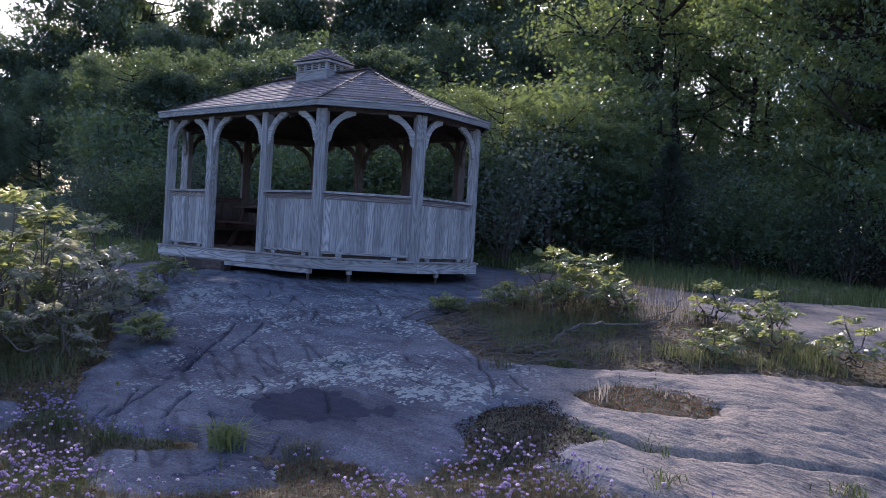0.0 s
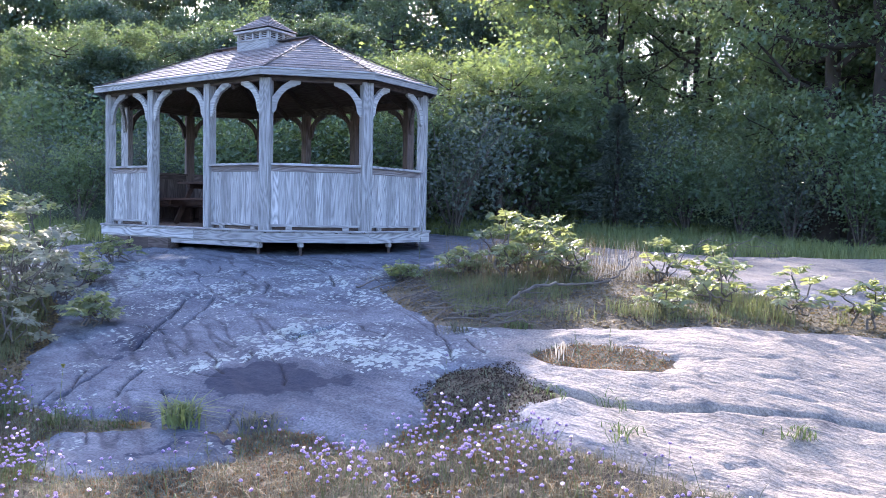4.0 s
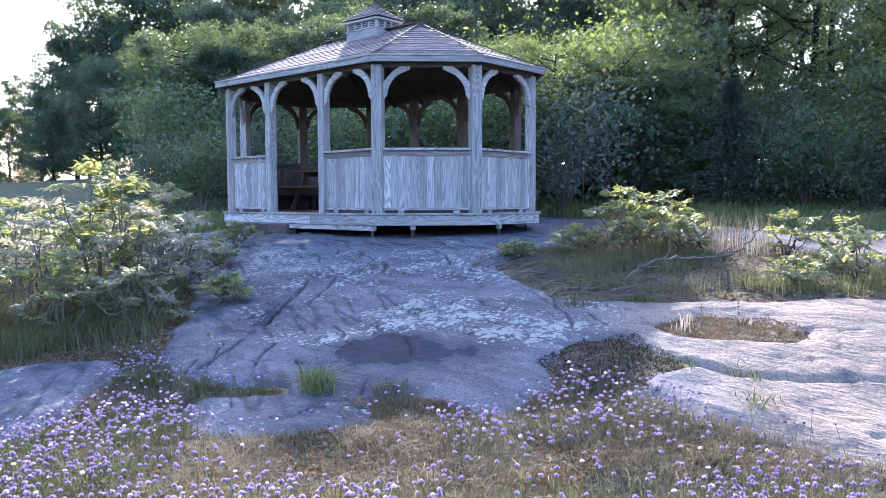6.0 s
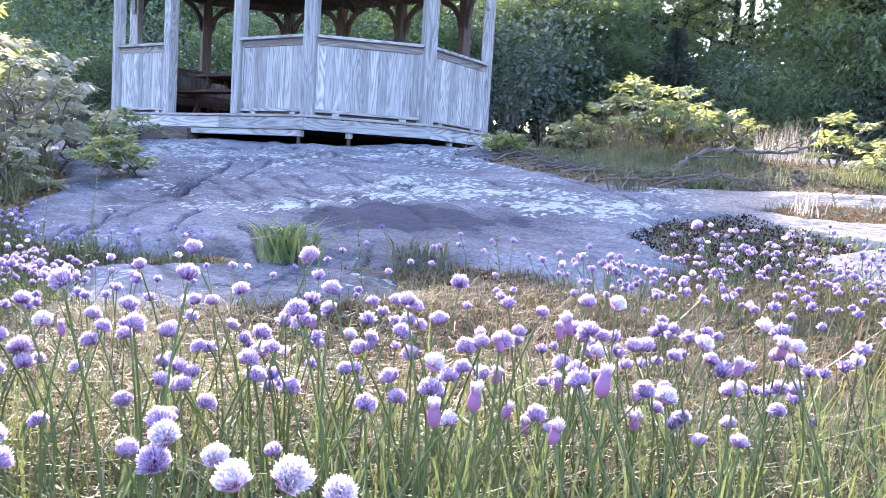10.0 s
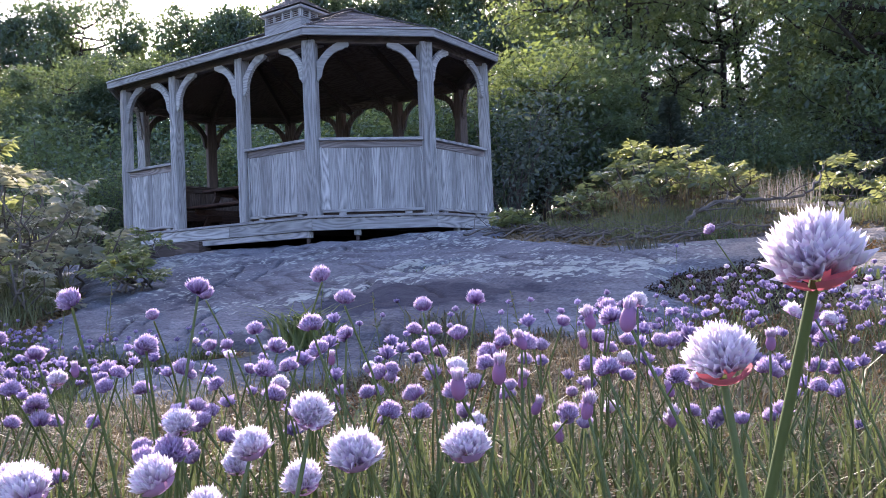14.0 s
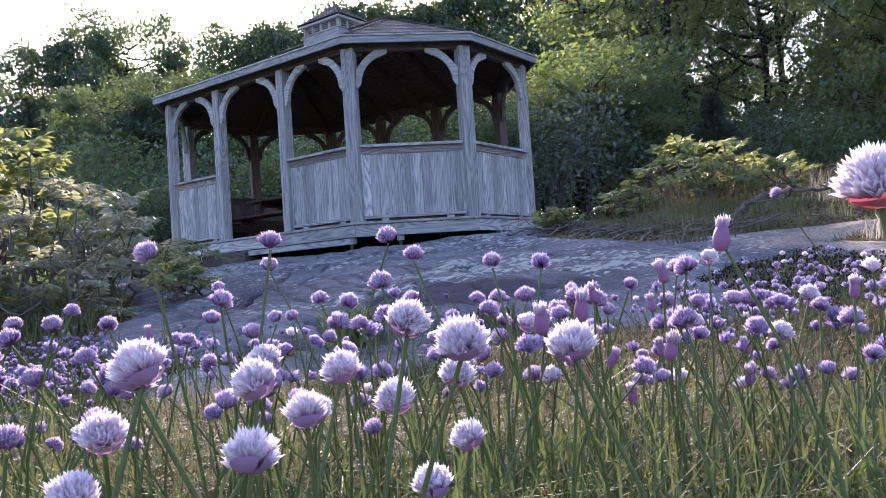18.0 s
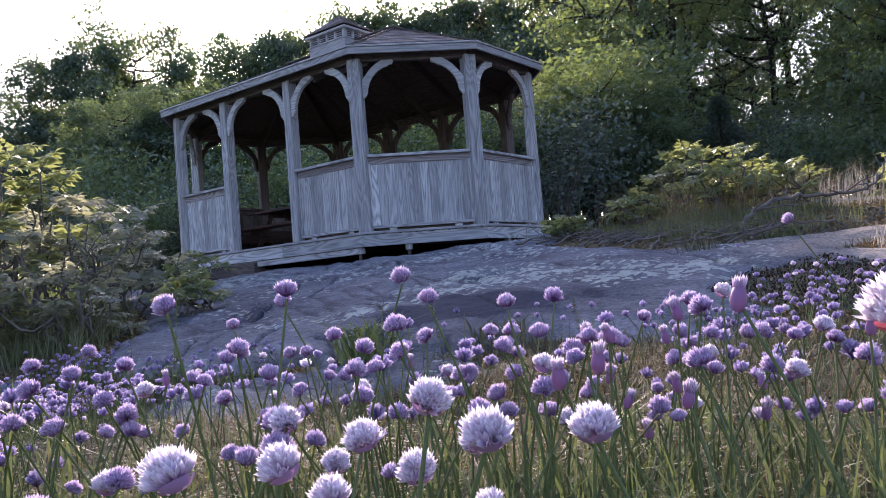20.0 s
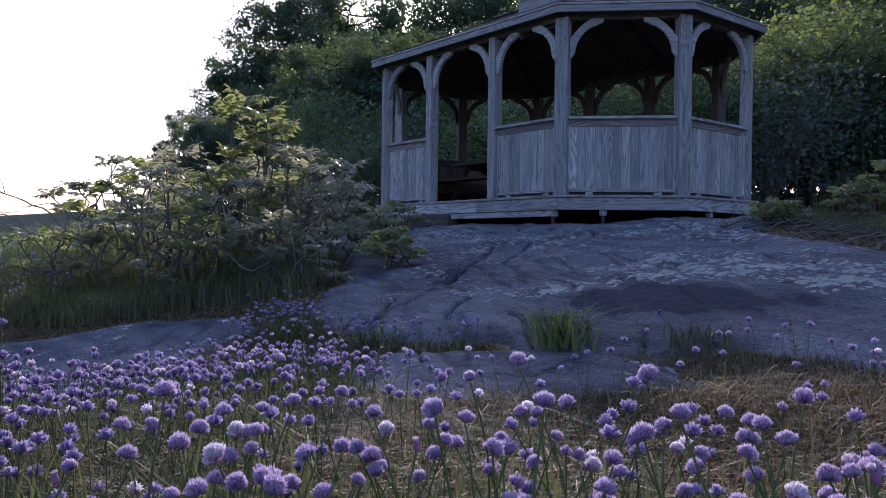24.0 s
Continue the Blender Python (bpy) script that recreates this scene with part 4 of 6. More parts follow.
def tree_thing(seed, count, material, label, **kw):
    w, c = broadleaf(seed, count, **kw)
    tree = thing("tree", label, "tree", group="trees of the wood edge")
    part("trunk", w.mesh("trunk", BARK, True), None, tree)
    part("crown", c.mesh("crown", material), None, tree)
    return tree


EYE = np.array([-1.5, 1.2])


def from_eye(az, d):
    return EYE[0] + d * math.cos(radians(az)), EYE[1] + d * math.sin(radians(az))


OAK, MAPLE = "tall leafy oak at the wood edge, dark green", "leafy maple at the wood edge, mid green"
KINDS = [tree_thing(11, 24000, LEAF_DARK, OAK, thin=0.2, low=0.36, leaf=0.086), tree_thing(12, 24000, LEAF_MID, MAPLE, thin=0.2, low=0.15, spread=0.27, leaf=0.086), tree_thing(13, 25000, LEAF_DARK, OAK, thin=0.2, low=0.38, spread=0.24, leaf=0.088), tree_thing(14, 24000, LEAF_MID, MAPLE, thin=0.2, low=0.1, spread=0.29, leaf=0.084),
         tree_thing(15, 34000, LEAF_FAR, "tall round-crowned oak far behind the gazebo", low=0.06, spread=0.26, leaf=0.17, limbs=40, domed=True), tree_thing(16, 34000, LEAF_FAR_MID, "tall round-crowned maple far behind the gazebo", low=0.04, spread=0.29, leaf=0.16, limbs=40, domed=True)]
SPARE = list(KINDS)


def plant(kind, x, y, z, tall, wide, turn):
    m = pose(x, y, z, 0, 0, turn) @ Matrix.Diagonal((wide / 10, wide / 10, tall / 10, 1))
    if KINDS[kind] in SPARE:
        ob = KINDS[kind]
        SPARE.remove(ob)
    else:
        ob = copy_thing(KINDS[kind], Matrix())
    ob.matrix_basis = m
    return ob


# azimuth, distance, height of the top in degrees, kind
WOOD = [(78, 17.8, 36, 1), (84, 17.3, 36, 0), (90, 18.2, 37, 3), (92.5, 18.7, 36, 1), (95.5, 20.3, 34, 0), (103.5, 31.2, 27, 3), (113, 22, 17, 0), (116, 17.5, 15, 0), (121, 18.5, 15, 2), (126, 19.5, 15, 0)]
WOOD += [(85, 24.1, 33, 2), (92, 24.8, 33, 2), (99, 26.3, 31, 2), (106.5, 36.9, 25, 2)]
WOOD += [(130.5, 23.5, 17.5, 4), (134.5, 24.5, 17, 5), (138, 23.5, 16, 4), (142, 24.5, 15.4, 5), (145.6, 24, 14, 4), (149, 25, 15, 5)]
# the tall wood farther back
WOOD += [(112.5, 46, 23, 5), (116.5, 50, 23, 4), (120.5, 52, 22, 5), (124, 55, 21.2, 4), (127.5, 54, 20.6, 5), (131, 56, 20.2, 4), (134.5, 58, 20.2, 5), (138, 56, 19.4, 4), (141.5, 54, 19.0, 5), (145, 56, 16.6, 4), (148.6, 52, 20.0, 5), (151.4, 54, 18.2, 4), (154.0, 55, 15.0, 5), (156.4, 56, 12.4, 4), (158.6, 57, 9.8, 5), (160.6, 58, 7.4, 4), (155, 42, 11.5, 5), (158, 44, 9.0, 4),
         (114, 35, 19, 5), (119, 36, 18, 4), (126, 38, 17.5, 5), (133, 40, 17, 4), (140, 40, 16, 5), (147, 40, 16, 4), (152, 41, 12.5, 5)]
# two old trunks that show between the leaves
WOOD += [(102.3, 32, 27, 2), (105.1, 41, 23, 0)]
WOOD += [(93, 46, 24, 5), (98, 50, 14.5, 4), (102, 46, 12.5, 5), (106, 52, 14, 4), (109, 48, 12.5, 5)]
WOOD += [(81, 21, 34, 3), (87, 20, 35, 1), (93, 21, 34, 3), (94, 22.5, 33, 1), (109, 31, 24, 3), (114, 29, 20, 1)]
for n, (az, d, el, kind) in enumerate(WOOD):
    x, y = from_eye(az, d)
    s0, l0 = sl(x, y)
    z = float(height(s0, l0)) - 0.1
    tall = 0.65 + d * math.tan(radians(el)) - z
    plant(kind, x, y, z, tall / (1.05 if kind > 3 else 0.97), (tall * 1.2 if kind > 3 and d < 30 else max(5.0, tall * 0.9) if kind > 3 else max(6.5, min(10.0, tall * 1.05)) if tall < 9 else 10.0 if 95 < az < 108 else 13.0), 47 * n)



def forked_oak(az, d):
    """The old oak whose dark trunk forks low before the wood."""
    r = np.random.default_rng(31)
    w, c = Bunch(), Bunch()
    out = np.array([math.cos(radians(az)), math.sin(radians(az)), 0])
    left = np.array([-out[1], out[0], 0])
    up = np.array([0, 0, 1.0])
    fork = 0.14 * left + 2.6 * up
    w.tube([-0.2 * up, 0.02 * left + 0.7 * up, 0.05 * left + 1.6 * up, fork], [0.26, 0.19, 0.165, 0.165], 9)
    limbs = [[fork, fork + 0.32 * left + 0.75 * up, fork + 0.52 * left + 1.5 * up - 0.2 * out, fork + 0.7 * left + 3.2 * up, fork + 1.2 * left + 5.2 * up],
             [fork, fork - 0.12 * left + 0.8 * up, fork - 0.02 * left + 1.6 * up + 0.2 * out, fork - 0.5 * left + 3.4 * up, fork - 0.6 * left + 5.4 * up],
             [fork - 0.5 * up, fork + 0.3 * left + 0.3 * up - 0.3 * out, fork + 0.8 * left + 0.7 * up - 0.5 * out, fork + 1.2 * left + 1.0 * up - 0.6 * out],
             [fork + 1.2 * up - 0.1 * left, fork - 0.6 * left + 1.5 * up - 0.5 * out, fork - 1.3 * left + 1.7 * up - 0.8 * out, fork - 1.9 * left + 1.8 * up - 0.9 * out]]
    tips = []
    for n, limb in enumerate(limbs):
        limb = np.array(limb)
        u = np.linspace(0, len(limb) - 1, 14)
        pts = np.stack([np.interp(u, range(len(limb)), limb[:, i]) for i in range(3)], -1) + r.normal(0, 0.025, (14, 3)) * (u > 0)[:, None]
        w.tube(pts, np.linspace((0.14, 0.10, 0.05, 0.04)[n], 0.03, 14), 7)
        for k in range(26):
            p = pts[int(r.integers(4 if n < 2 else 3, 14))]
            a = r.uniform(0, 6.28)
            e = p + np.array([math.cos(a), math.sin(a), r.uniform(-0.15, 0.5)]) * r.uniform(0.4, 1.0)
            w.tube([p, (p + e) / 2 + [0, 0, 0.08], e], [0.024, 0.015, 0.006], 4)
            tips += [e, (p + e) / 2 + r.normal(0, 0.2, 3)]
    tips = np.array(tips)
    n = 9500
    pick = r.integers(0, len(tips), n)
    at = tips[pick] + r.normal(0, 1, (n, 3)) * [0.25, 0.25, 0.12]
    size = 0.085 * r.uniform(0.6, 1.25, n)
    leaves(c, at, r.normal(0, 1, (n, 3)) + [0, 0, -0.5], r.normal(0, 0.7, (n, 3)) + [0, 0, 1.0], size, size * 0.7)
    x, y = from_eye(az, d)
    ob = thing("tree", "old dark-barked oak with a trunk that forks low", "tree", (x, y, float(height(*sl(x, y))) - 0.05), 0, "trees of the wood edge")
    ob.matrix_basis = ob.matrix_basis @ Matrix.Scale(d / 13.3, 4)
    part("trunk", w.mesh("trunk", BARK, True), None, ob, "dark forked trunk and limbs")
    part("crown", c.mesh("crown", LEAF_DARK), None, ob)


forked_oak(109.6, 26.5)

# undergrowth along the wood edge


def shrub_thing(seed, count, material, label):
    r = np.random.default_rng(seed)
    w, c = Bunch(), Bunch()
    tips = []
    for k in range(13):
        a, lean = r.uniform(0, 6.28), r.uniform(0.15, 0.9)
        end = np.array([math.cos(a) * lean, math.sin(a) * lean, r.uniform(0.9, 1.9)])
        u = np.linspace(0, 1, 5)[:, None]
        pts = end * u * [1, 1, 1] + np.array([0, 0, 0.12]) * np.sin(np.pi * u) + r.normal(0, 0.04, (5, 3)) * u - [0, 0, 0.05]
        w.tube(pts, np.linspace(0.018, 0.005, 5), 4)
        tips += [pts[-1], pts[3] + r.normal(0, 0.2, 3), pts[2] + r.normal(0, 0.25, 3)]
    tips = np.array(tips)
    pick = r.integers(0, len(tips), count)
    at = tips[pick] + r.normal(0, 0.24, (count, 3))
    at[:, 2] = np.maximum(at[:, 2], 0.1)
    size = 0.068 * r.uniform(0.6, 1.3, count)
    leaves(c, at, r.normal(0, 1, (count, 3)), r.normal(0, 0.7, (count, 3)) + [0, 0, 1], size, size * 0.6)
    ob = thing("shrub", label, "shrub", group="undergrowth along the wood edge")
    tagged(part("branchwork", w.mesh("branchwork", TWIG, True), None, ob), "bare grey stems", kind="stuff")
    part("crown", c.mesh("crown", material), None, ob)
    return ob


BUSHES = [shrub_thing(21, 6200, LEAF_MID, "leafy green shrub under the trees"), shrub_thing(22, 6200, LEAF_DARK, "dark green shrub under the trees"), shrub_thing(23, 3000, LEAF_GREY, "grey-green shrub with bare stems under the trees")]
first = list(BUSHES)
# azimuth, distance, height, kind
EDGE_BUSHES = [(80, 16.3, 2.16, 0), (85.5, 16.6, 1.76, 1), (90, 17, 2.29, 0), (94.5, 17.5, 1.89, 2), (98, 17.8, 2.03, 1), (102, 18.5, 2.29, 0), (105.5, 19, 2.56, 2), (109, 19.7, 2.29, 1), (112.5, 19.5, 2.6, 1), (116, 18.8, 2.6, 2), (82, 27, 4.6, 1), (87.5, 28, 4.6, 1), (93, 28.5, 4.6, 0), (98, 29, 3, 1), (103, 30, 3, 1), (108, 31, 3, 0), (113, 31, 3, 1),  (119, 15.2, 2.8, 2), (122, 16.2, 2.6, 1), (125.5, 17.2, 3, 0),
               (129, 17.6, 2.8, 1), (132.5, 18, 2.4, 0), (136, 18.2, 2.6, 3), (139, 18.6, 2.2, 1), (142, 18.6, 2, 2), (145, 18.2, 1.9, 2), (148, 18, 1.8, 0), (151, 18.6, 1.8, 2), (154.5, 19, 1, 1), (130.5, 21, 3.6, 1), (135, 21, 3.4, 0), (140, 21.5, 3.2, 1), (144.5, 21.5, 3, 0), (150, 22, 3, 1),
               (83, 22, 5.67, 1), (88, 22.7, 5.4, 0), (93, 23, 5.8, 1), (98.5, 23.6, 3, 0), (104, 24.4, 3, 1), (109, 25.8, 3, 0), (114, 19.2, 4.2, 1), (118.5, 20.5, 4, 0), (123, 21.5, 4.2, 1), (127, 22, 4, 0), (96, 29.8, 6.08, 0), (102, 31.2, 3, 1), (108, 32.7, 3, 0), (115, 24.5, 4.5, 1), (90, 28.4, 6.08, 1)]
for n, (az, d, tall, kind) in enumerate(EDGE_BUSHES):
    x, y = from_eye(az, d)
    s0, l0 = sl(x, y)
    z = float(height(s0, l0)) - 0.03
    kind %= 3
    ob = BUSHES[kind]
    if ob in first:
        first.remove(ob)
    else:
        ob = copy_thing(ob, Matrix())
    ob.matrix_basis = pose(x, y, z, 0, 0, 67 * n) @ Matrix.Diagonal((tall / 1.9 * 1.15, tall / 1.9 * 1.15, tall / 1.9, 1))


def cedar(x, y, z, tall):
    r = np.random.default_rng(5)
    w, c = Bunch(), Bunch()
    w.tube([(0, 0, -0.1), (0.02, 0, tall * 0.5), (0, 0.02, tall)], [0.09, 0.05, 0.01], 6)
    count = 9000
    h = tall * r.uniform(0.04, 1.0, count) ** 0.9
    rad = 0.43 * (tall - h) * r.uniform(0.1, 1.15, count) ** 0.7 * (0.8 + 0.35 * np.sin(h * 9)) + 0.04
    a = np.round(r.uniform(0, 6.28, count) * 5 + h * 3) / 5 - h * 0.6 + r.normal(0, 0.09, count)
    at = np.stack([np.cos(a) * rad, np.sin(a) * rad, h - 0.15 * rad], -1)
    way = np.stack([np.cos(a), np.sin(a), r.normal(-0.1, 0.4, count)], -1)
    leaves(c, at, way, r.normal(0, 1, (count, 3)), 0.14 * r.uniform(0.6, 1.2, count), 0.035)
    ob = thing("cedar", "small dark green cedar in front of the trees", "tree", (x, y, z))
    part("trunk", w.mesh("trunk", BARK, True), None, ob)
    part("crown", c.mesh("crown", LEAF_PINE), None, ob)


x, y = from_eye(107.2, 18.5)
cedar(x, y, float(height(*sl(x, y))) - 0.02, 3.1)


def sumac(s, l, tall, wide, seed, material, group, label, tips_n=26, broad=0.42):
    """A sumac: crooked stems that fork into a mound, each twig ending in a whorl of feathered leaves."""
    r = np.random.default_rng(seed)
    w, c = Bunch(), Bunch()
    k = np.arange(tips_n) + 0.5
    ph = np.arccos(1 - 1.05 * k / tips_n)
    th = np.pi * (1 + 5**0.5) * k + r.uniform(0, 6.28)
    rad = r.uniform(0.55, 1.2, tips_n)
    ends = np.stack([np.cos(th) * np.sin(ph) * rad * wide, np.sin(th) * np.sin(ph) * rad * wide, 0.3 * tall + np.cos(ph) * rad * 0.66 * tall], -1) + r.normal(0, 0.05 * tall, (tips_n, 3))
    ends[0] = (0.05 * wide, 0, 0.95 * tall)
    limbs = max(3, tips_n // 5)
    knees = []
    for n in range(limbs):
        a = n * 2.4 + r.uniform(0, 0.8)
        knee = np.array([math.cos(a) * wide * 0.45, math.sin(a) * wide * 0.45, tall * r.uniform(0.3, 0.5)])
        u = np.linspace(0, 1, 5)[:, None]
        pts = knee * [1, 1, 0] * u**0.7 + np.array([0, 0, 1.0]) * (knee[2] * u**1.2 - 0.05 * (1 - u)) + r.normal(0, 0.03, (5, 3)) * np.sin(np.pi * u)
        w.tube(pts, np.linspace(0.017, 0.012, 5) * (0.6 + 0.5 * tall), 5)
        knees.append(pts[-1])
    knees = np.array(knees)
    for e in ends:
        p = knees[int(np.argmin(np.linalg.norm((knees - e) * [1, 1, 0.3], axis=1)))]
        u = np.linspace(0, 1, 5)[:, None]
        pts = p + (e - p) * u + np.array([0, 0, -0.1 * tall]) * np.sin(np.pi * u) * (0.3 + np.linalg.norm(e[:2]) / wide) + r.normal(0, 0.03, (5, 3)) * np.sin(np.pi * u)
        w.tube(pts, np.linspace(0.0095, 0.006, 5), 4)
        tip, d = pts[-1], unit(pts[-1] - pts[-2])
        for q in range(int(r.integers(4, 7))):
            a = q * 2.4 + r.normal(0, 0.3)
            out = unit(np.array([math.cos(a), math.sin(a), r.uniform(0.2, 2.2)]) + 0.3 * d)
            size = r.uniform(0.19, 0.32) * (0.6 + 0.32 * min(tall, 1.3))
            u = np.linspace(0.25, 1, 6)
            rach = tip + out * size * u[:, None] + np.array([0, 0, -0.42 * size]) * (u**2)[:, None]
            w.tube([tip, rach[2], rach[5]], [0.0028, 0.002, 0.0012], 3)
            along_r = unit(np.gradient(rach, axis=0))
            side = unit(np.cross(along_r, [0, 0, 1.0]))
            up = np.cross(side, along_r)
            ll = size * broad * np.sin(np.pi * (0.24 + 0.6 * u))
            for sg in (-1, 1):
                way = side * sg + along_r * 0.55 + np.array([0, 0, -0.5])
                leaves(c, rach, way + r.normal(0, 0.16, (6, 3)), up + r.normal(0, 0.3, (6, 3)), ll, ll * 0.40, 0.2)
            leaves(c, rach[-1:], along_r[-1:], up[-1:], size * 0.3, size * 0.1)
    ob = thing("sumac", label, "shrub", on_ground(s, l), 0, group)
    tagged(part("branchwork", w.mesh("branchwork", TWIG, True), None, ob), "crooked grey stems", kind="stuff")
    part("foliage", c.mesh("foliage", material), None, ob)
    return ob


LEFT, PALE_LEFT = "spreading sumac with feathered green leaves beside the outcrop", "spreading sumac with pale grey-green feathered leaves beside the outcrop"
for n, (s0, l0, tall, wide, pale, tips) in enumerate([(8.15, -2.8, 1.5, 0.46, 0, 34), (7.8, -2.3, 1.0, 0.42, 1, 20), (8.6, -3.45, 1.15, 0.5, 0, 20), (7.9, -3.45, 1.0, 0.45, 1, 17), (7.7, -4.0, 0.72, 0.38, 0, 12), (9.2, -2.45, 1.0, 0.5, 1, 22), (7.35, -2.85, 0.7, 0.45, 0, 15), (8.4, -2.05, 0.62, 0.35, 1, 18), (9.6, -3.2, 1.2, 0.6, 0, 24),
                                                      (9.8, -4.4, 1.0, 0.6, 0, 28), (10.4, -2.8, 0.95, 0.5, 0, 24), (7.2, -2.2, 0.5, 0.35, 0, 16), (10.8, -5.2, 1.0, 0.6, 1, 24)]):
    pale = pale or n % 3 == 2
    sumac(s0, l0, tall, wide, 100 + n, LEAF_SUMAC_PALE if pale else LEAF_SUMAC, "sumacs beside the outcrop", PALE_LEFT if pale else LEFT, max(9, int(tips * 0.72)))
LOW_S = "low sumac with bright backlit leaves in the grassy pocket"
for n, (s0, l0, tall, wide) in enumerate([(7.6, 2.45, 0.5, 0.26), (7.75, 2.8, 0.55, 0.28), (8.15, 2.6, 0.6, 0.28), (7.4, 3.05, 0.34, 0.22), (8.2, 3.15, 0.5, 0.28), (7.3, 4.0, 0.38, 0.22), (7.0, 4.4, 0.36, 0.22), (8.0, 2.1, 0.26, 0.2),
                                          (6.1, 3.9, 0.38, 0.2), (5.8, 4.4, 0.4, 0.2), (6.0, 3.35, 0.2, 0.15), (5.5, 4.9, 0.36, 0.2), (5.3, 5.4, 0.38, 0.2), (8.1, 1.45, 0.16, 0.14), (11.2, -1.95, 0.3, 0.25), (7.6, -1.45, 0.22, 0.2), (9.6, -1.9, 0.3, 0.2)]):
    sumac(s0, l0, tall, wide, 140 + n, LEAF_SUMAC, "low sumacs on the outcrop", LOW_S, 9 if l0 < 3.3 else 6, 0.46)


def blades(name, at, tall, width, material, lean=0.35, droop=0.5, seed=1):
    """Grass: each blade is a bent strip of three triangles."""
    r = np.random.default_rng(seed)
    n = len(at)
    a = r.uniform(0, 2 * np.pi, n)
    d = np.stack([np.cos(a), np.sin(a), np.zeros(n)], -1)
    side = np.stack([-np.sin(a), np.cos(a), np.zeros(n)], -1) * (np.broadcast_to(width, n)[:, None] * r.uniform(0.7, 1.2, (n, 1)))
    tall = np.broadcast_to(tall, n)[:, None] * r.uniform(0.55, 1.15, (n, 1))
    ln, dr = lean * r.uniform(0.1, 1.3, (n, 1)), droop * r.uniform(0, 1.2, (n, 1))
    mid = at + d * tall * ln * 0.5 + np.array([0, 0, 1.0]) * tall * 0.6
    tip = at + d * tall * (ln + dr) + np.array([0, 0, 1.0]) * tall * (1 - 0.45 * dr)
    v = np.stack([at - side / 2, at + side / 2, mid + side * 0.42, mid - side * 0.42, tip], 1).reshape(-1, 3)
    i = np.arange(n)[:, None] * 5
    return mesh_of(name, v, np.concatenate([i + [0, 1, 2], i + [0, 2, 3], i + [3, 2, 4]], 0), material)


def scatter(count, s_span, l_span, keep, seed):
    """Random places on the soil: (s, l, xyz)."""
    r = np.random.default_rng(seed)
    s, l = r.uniform(*s_span, count), r.uniform(*l_span, count)
    ok = keep(s, l, r)
    s, l = s[ok], l[ok]
    x, y = xy(s, l)
    return s, l, np.stack([x, y, np.maximum(soil_top(s, l), rock_top(s, l)) - 0.008], -1)


CAM_LOW = np.array([-1.5, 1.23])


def clear_of_lens(s, l, gap):
    x, y = xy(s, l)
    return np.hypot(x - CAM_LOW[0], y - CAM_LOW[1]) > gap


def meadow(s, l, r, most=-0.02):
    return (bare(s, l) < most) & (inside(STRIP, s, l) < 0) & (inside(MOSS, s, l) < -0.02) & (inside(ISLAND, s, l) < 0)


def lush(s, l):
    """Where green growth stands: little of it in the brown patches before the rock."""
    a = smooth(2.9, 3.3, s) * smooth(4.6, 4.3, s) * smooth(-1.25, -0.95, l) * smooth(0.75, 0.5, l)
    b = smooth(2.7, 3.2, s) * smooth(0.4, 0.8, l)
    return np.clip(1 - 0.9 * a - 0.8 * b, 0.05, 1) * np.interp(l, (0, 1.5, 2.6), (1, 0.7, 0.4))


def stuff(name, mesh, label, category):
    return tagged(new(name, mesh), label, category, kind="stuff")


s0, l0, at = scatter(42000, (0.4, 6.4), (-4.2, 3.4), lambda s, l, r: meadow(s, l, r) & (r.random(len(s)) < lush(s, l) * (0.25 + 0.75 * (fbm(s * 1.8, l * 1.8, 71) > 0.48))) & clear_of_lens(s, l, 0.16), 31)
stuff("meadow_grass", blades("meadow_grass", at, (0.13 + 0.10 * fbm(s0 * 2, l0 * 2, 72)) * np.interp(s0, (2.0, 3.2, 4.4), (1, 0.6, 0.4)), 0.0032, BLADE_GREY, 0.6, 0.5, 2), "thin grey-green grass among the chives", "grass")
s0, l0, at = scatter(120000, (0.4, 6.4), (-4.2, 3.4), lambda s, l, r: meadow(s, l, r) & (r.random(len(s)) < 0.25 + 0.75 * (fbm(s * 1.5, l * 1.5, 81) > 0.5)), 32)
stuff("dry_thatch", blades("dry_thatch", at, 0.075, 0.0034, BLADE_OLD, 1.1, 1.1, 3), "straw-coloured dry thatch on the ground", "grass")
s0, l0, at = scatter(50000, (0.9, 4.8), (-3.4, 2.2), lambda s, l, r: meadow(s, l, r) & (fbm(s * 2.3, l * 2.3, 91) > 0.47 - 0.05 * (l < 0) - 0.2 * smooth(3.0, 2.0, s)) & (r.random(len(s)) < lush(s, l) ** 2 * np.interp(l, (-0.3, 0.5), (1, 0.55))) & clear_of_lens(s, l, 0.2), 33)
stuff("chive_leaves", blades("chive_leaves", at, 0.23 * np.interp(s0, (2.0, 3.2, 4.4), (1, 0.65, 0.45)), 0.0042, BLADE_GREEN, 0.5, 0.6, 4), "hollow green chive leaves in clumps", "grass")
s0, l0, at = scatter(44000, (5.0, 9.2), (1.0, 6.0), lambda s, l, r: (inside(STRIP, s, l) > 0.1 + 0.3 * r.random(len(s))) & (fbm(s * 1.7, l * 1.7, 141) > 0.41 + 0.08 * (l > 3.2)) & (l > 1.65), 34)
stuff("pocket_grass", blades("pocket_grass", at, 0.06 + 0.30 * np.clip(fbm(s0 * 3.1, l0 * 3.1, 142) - 0.25, 0, 1), 0.0042, BLADE_MIXED, 0.3, 0.4, 5), "upright green grass in the rock pocket", "grass")
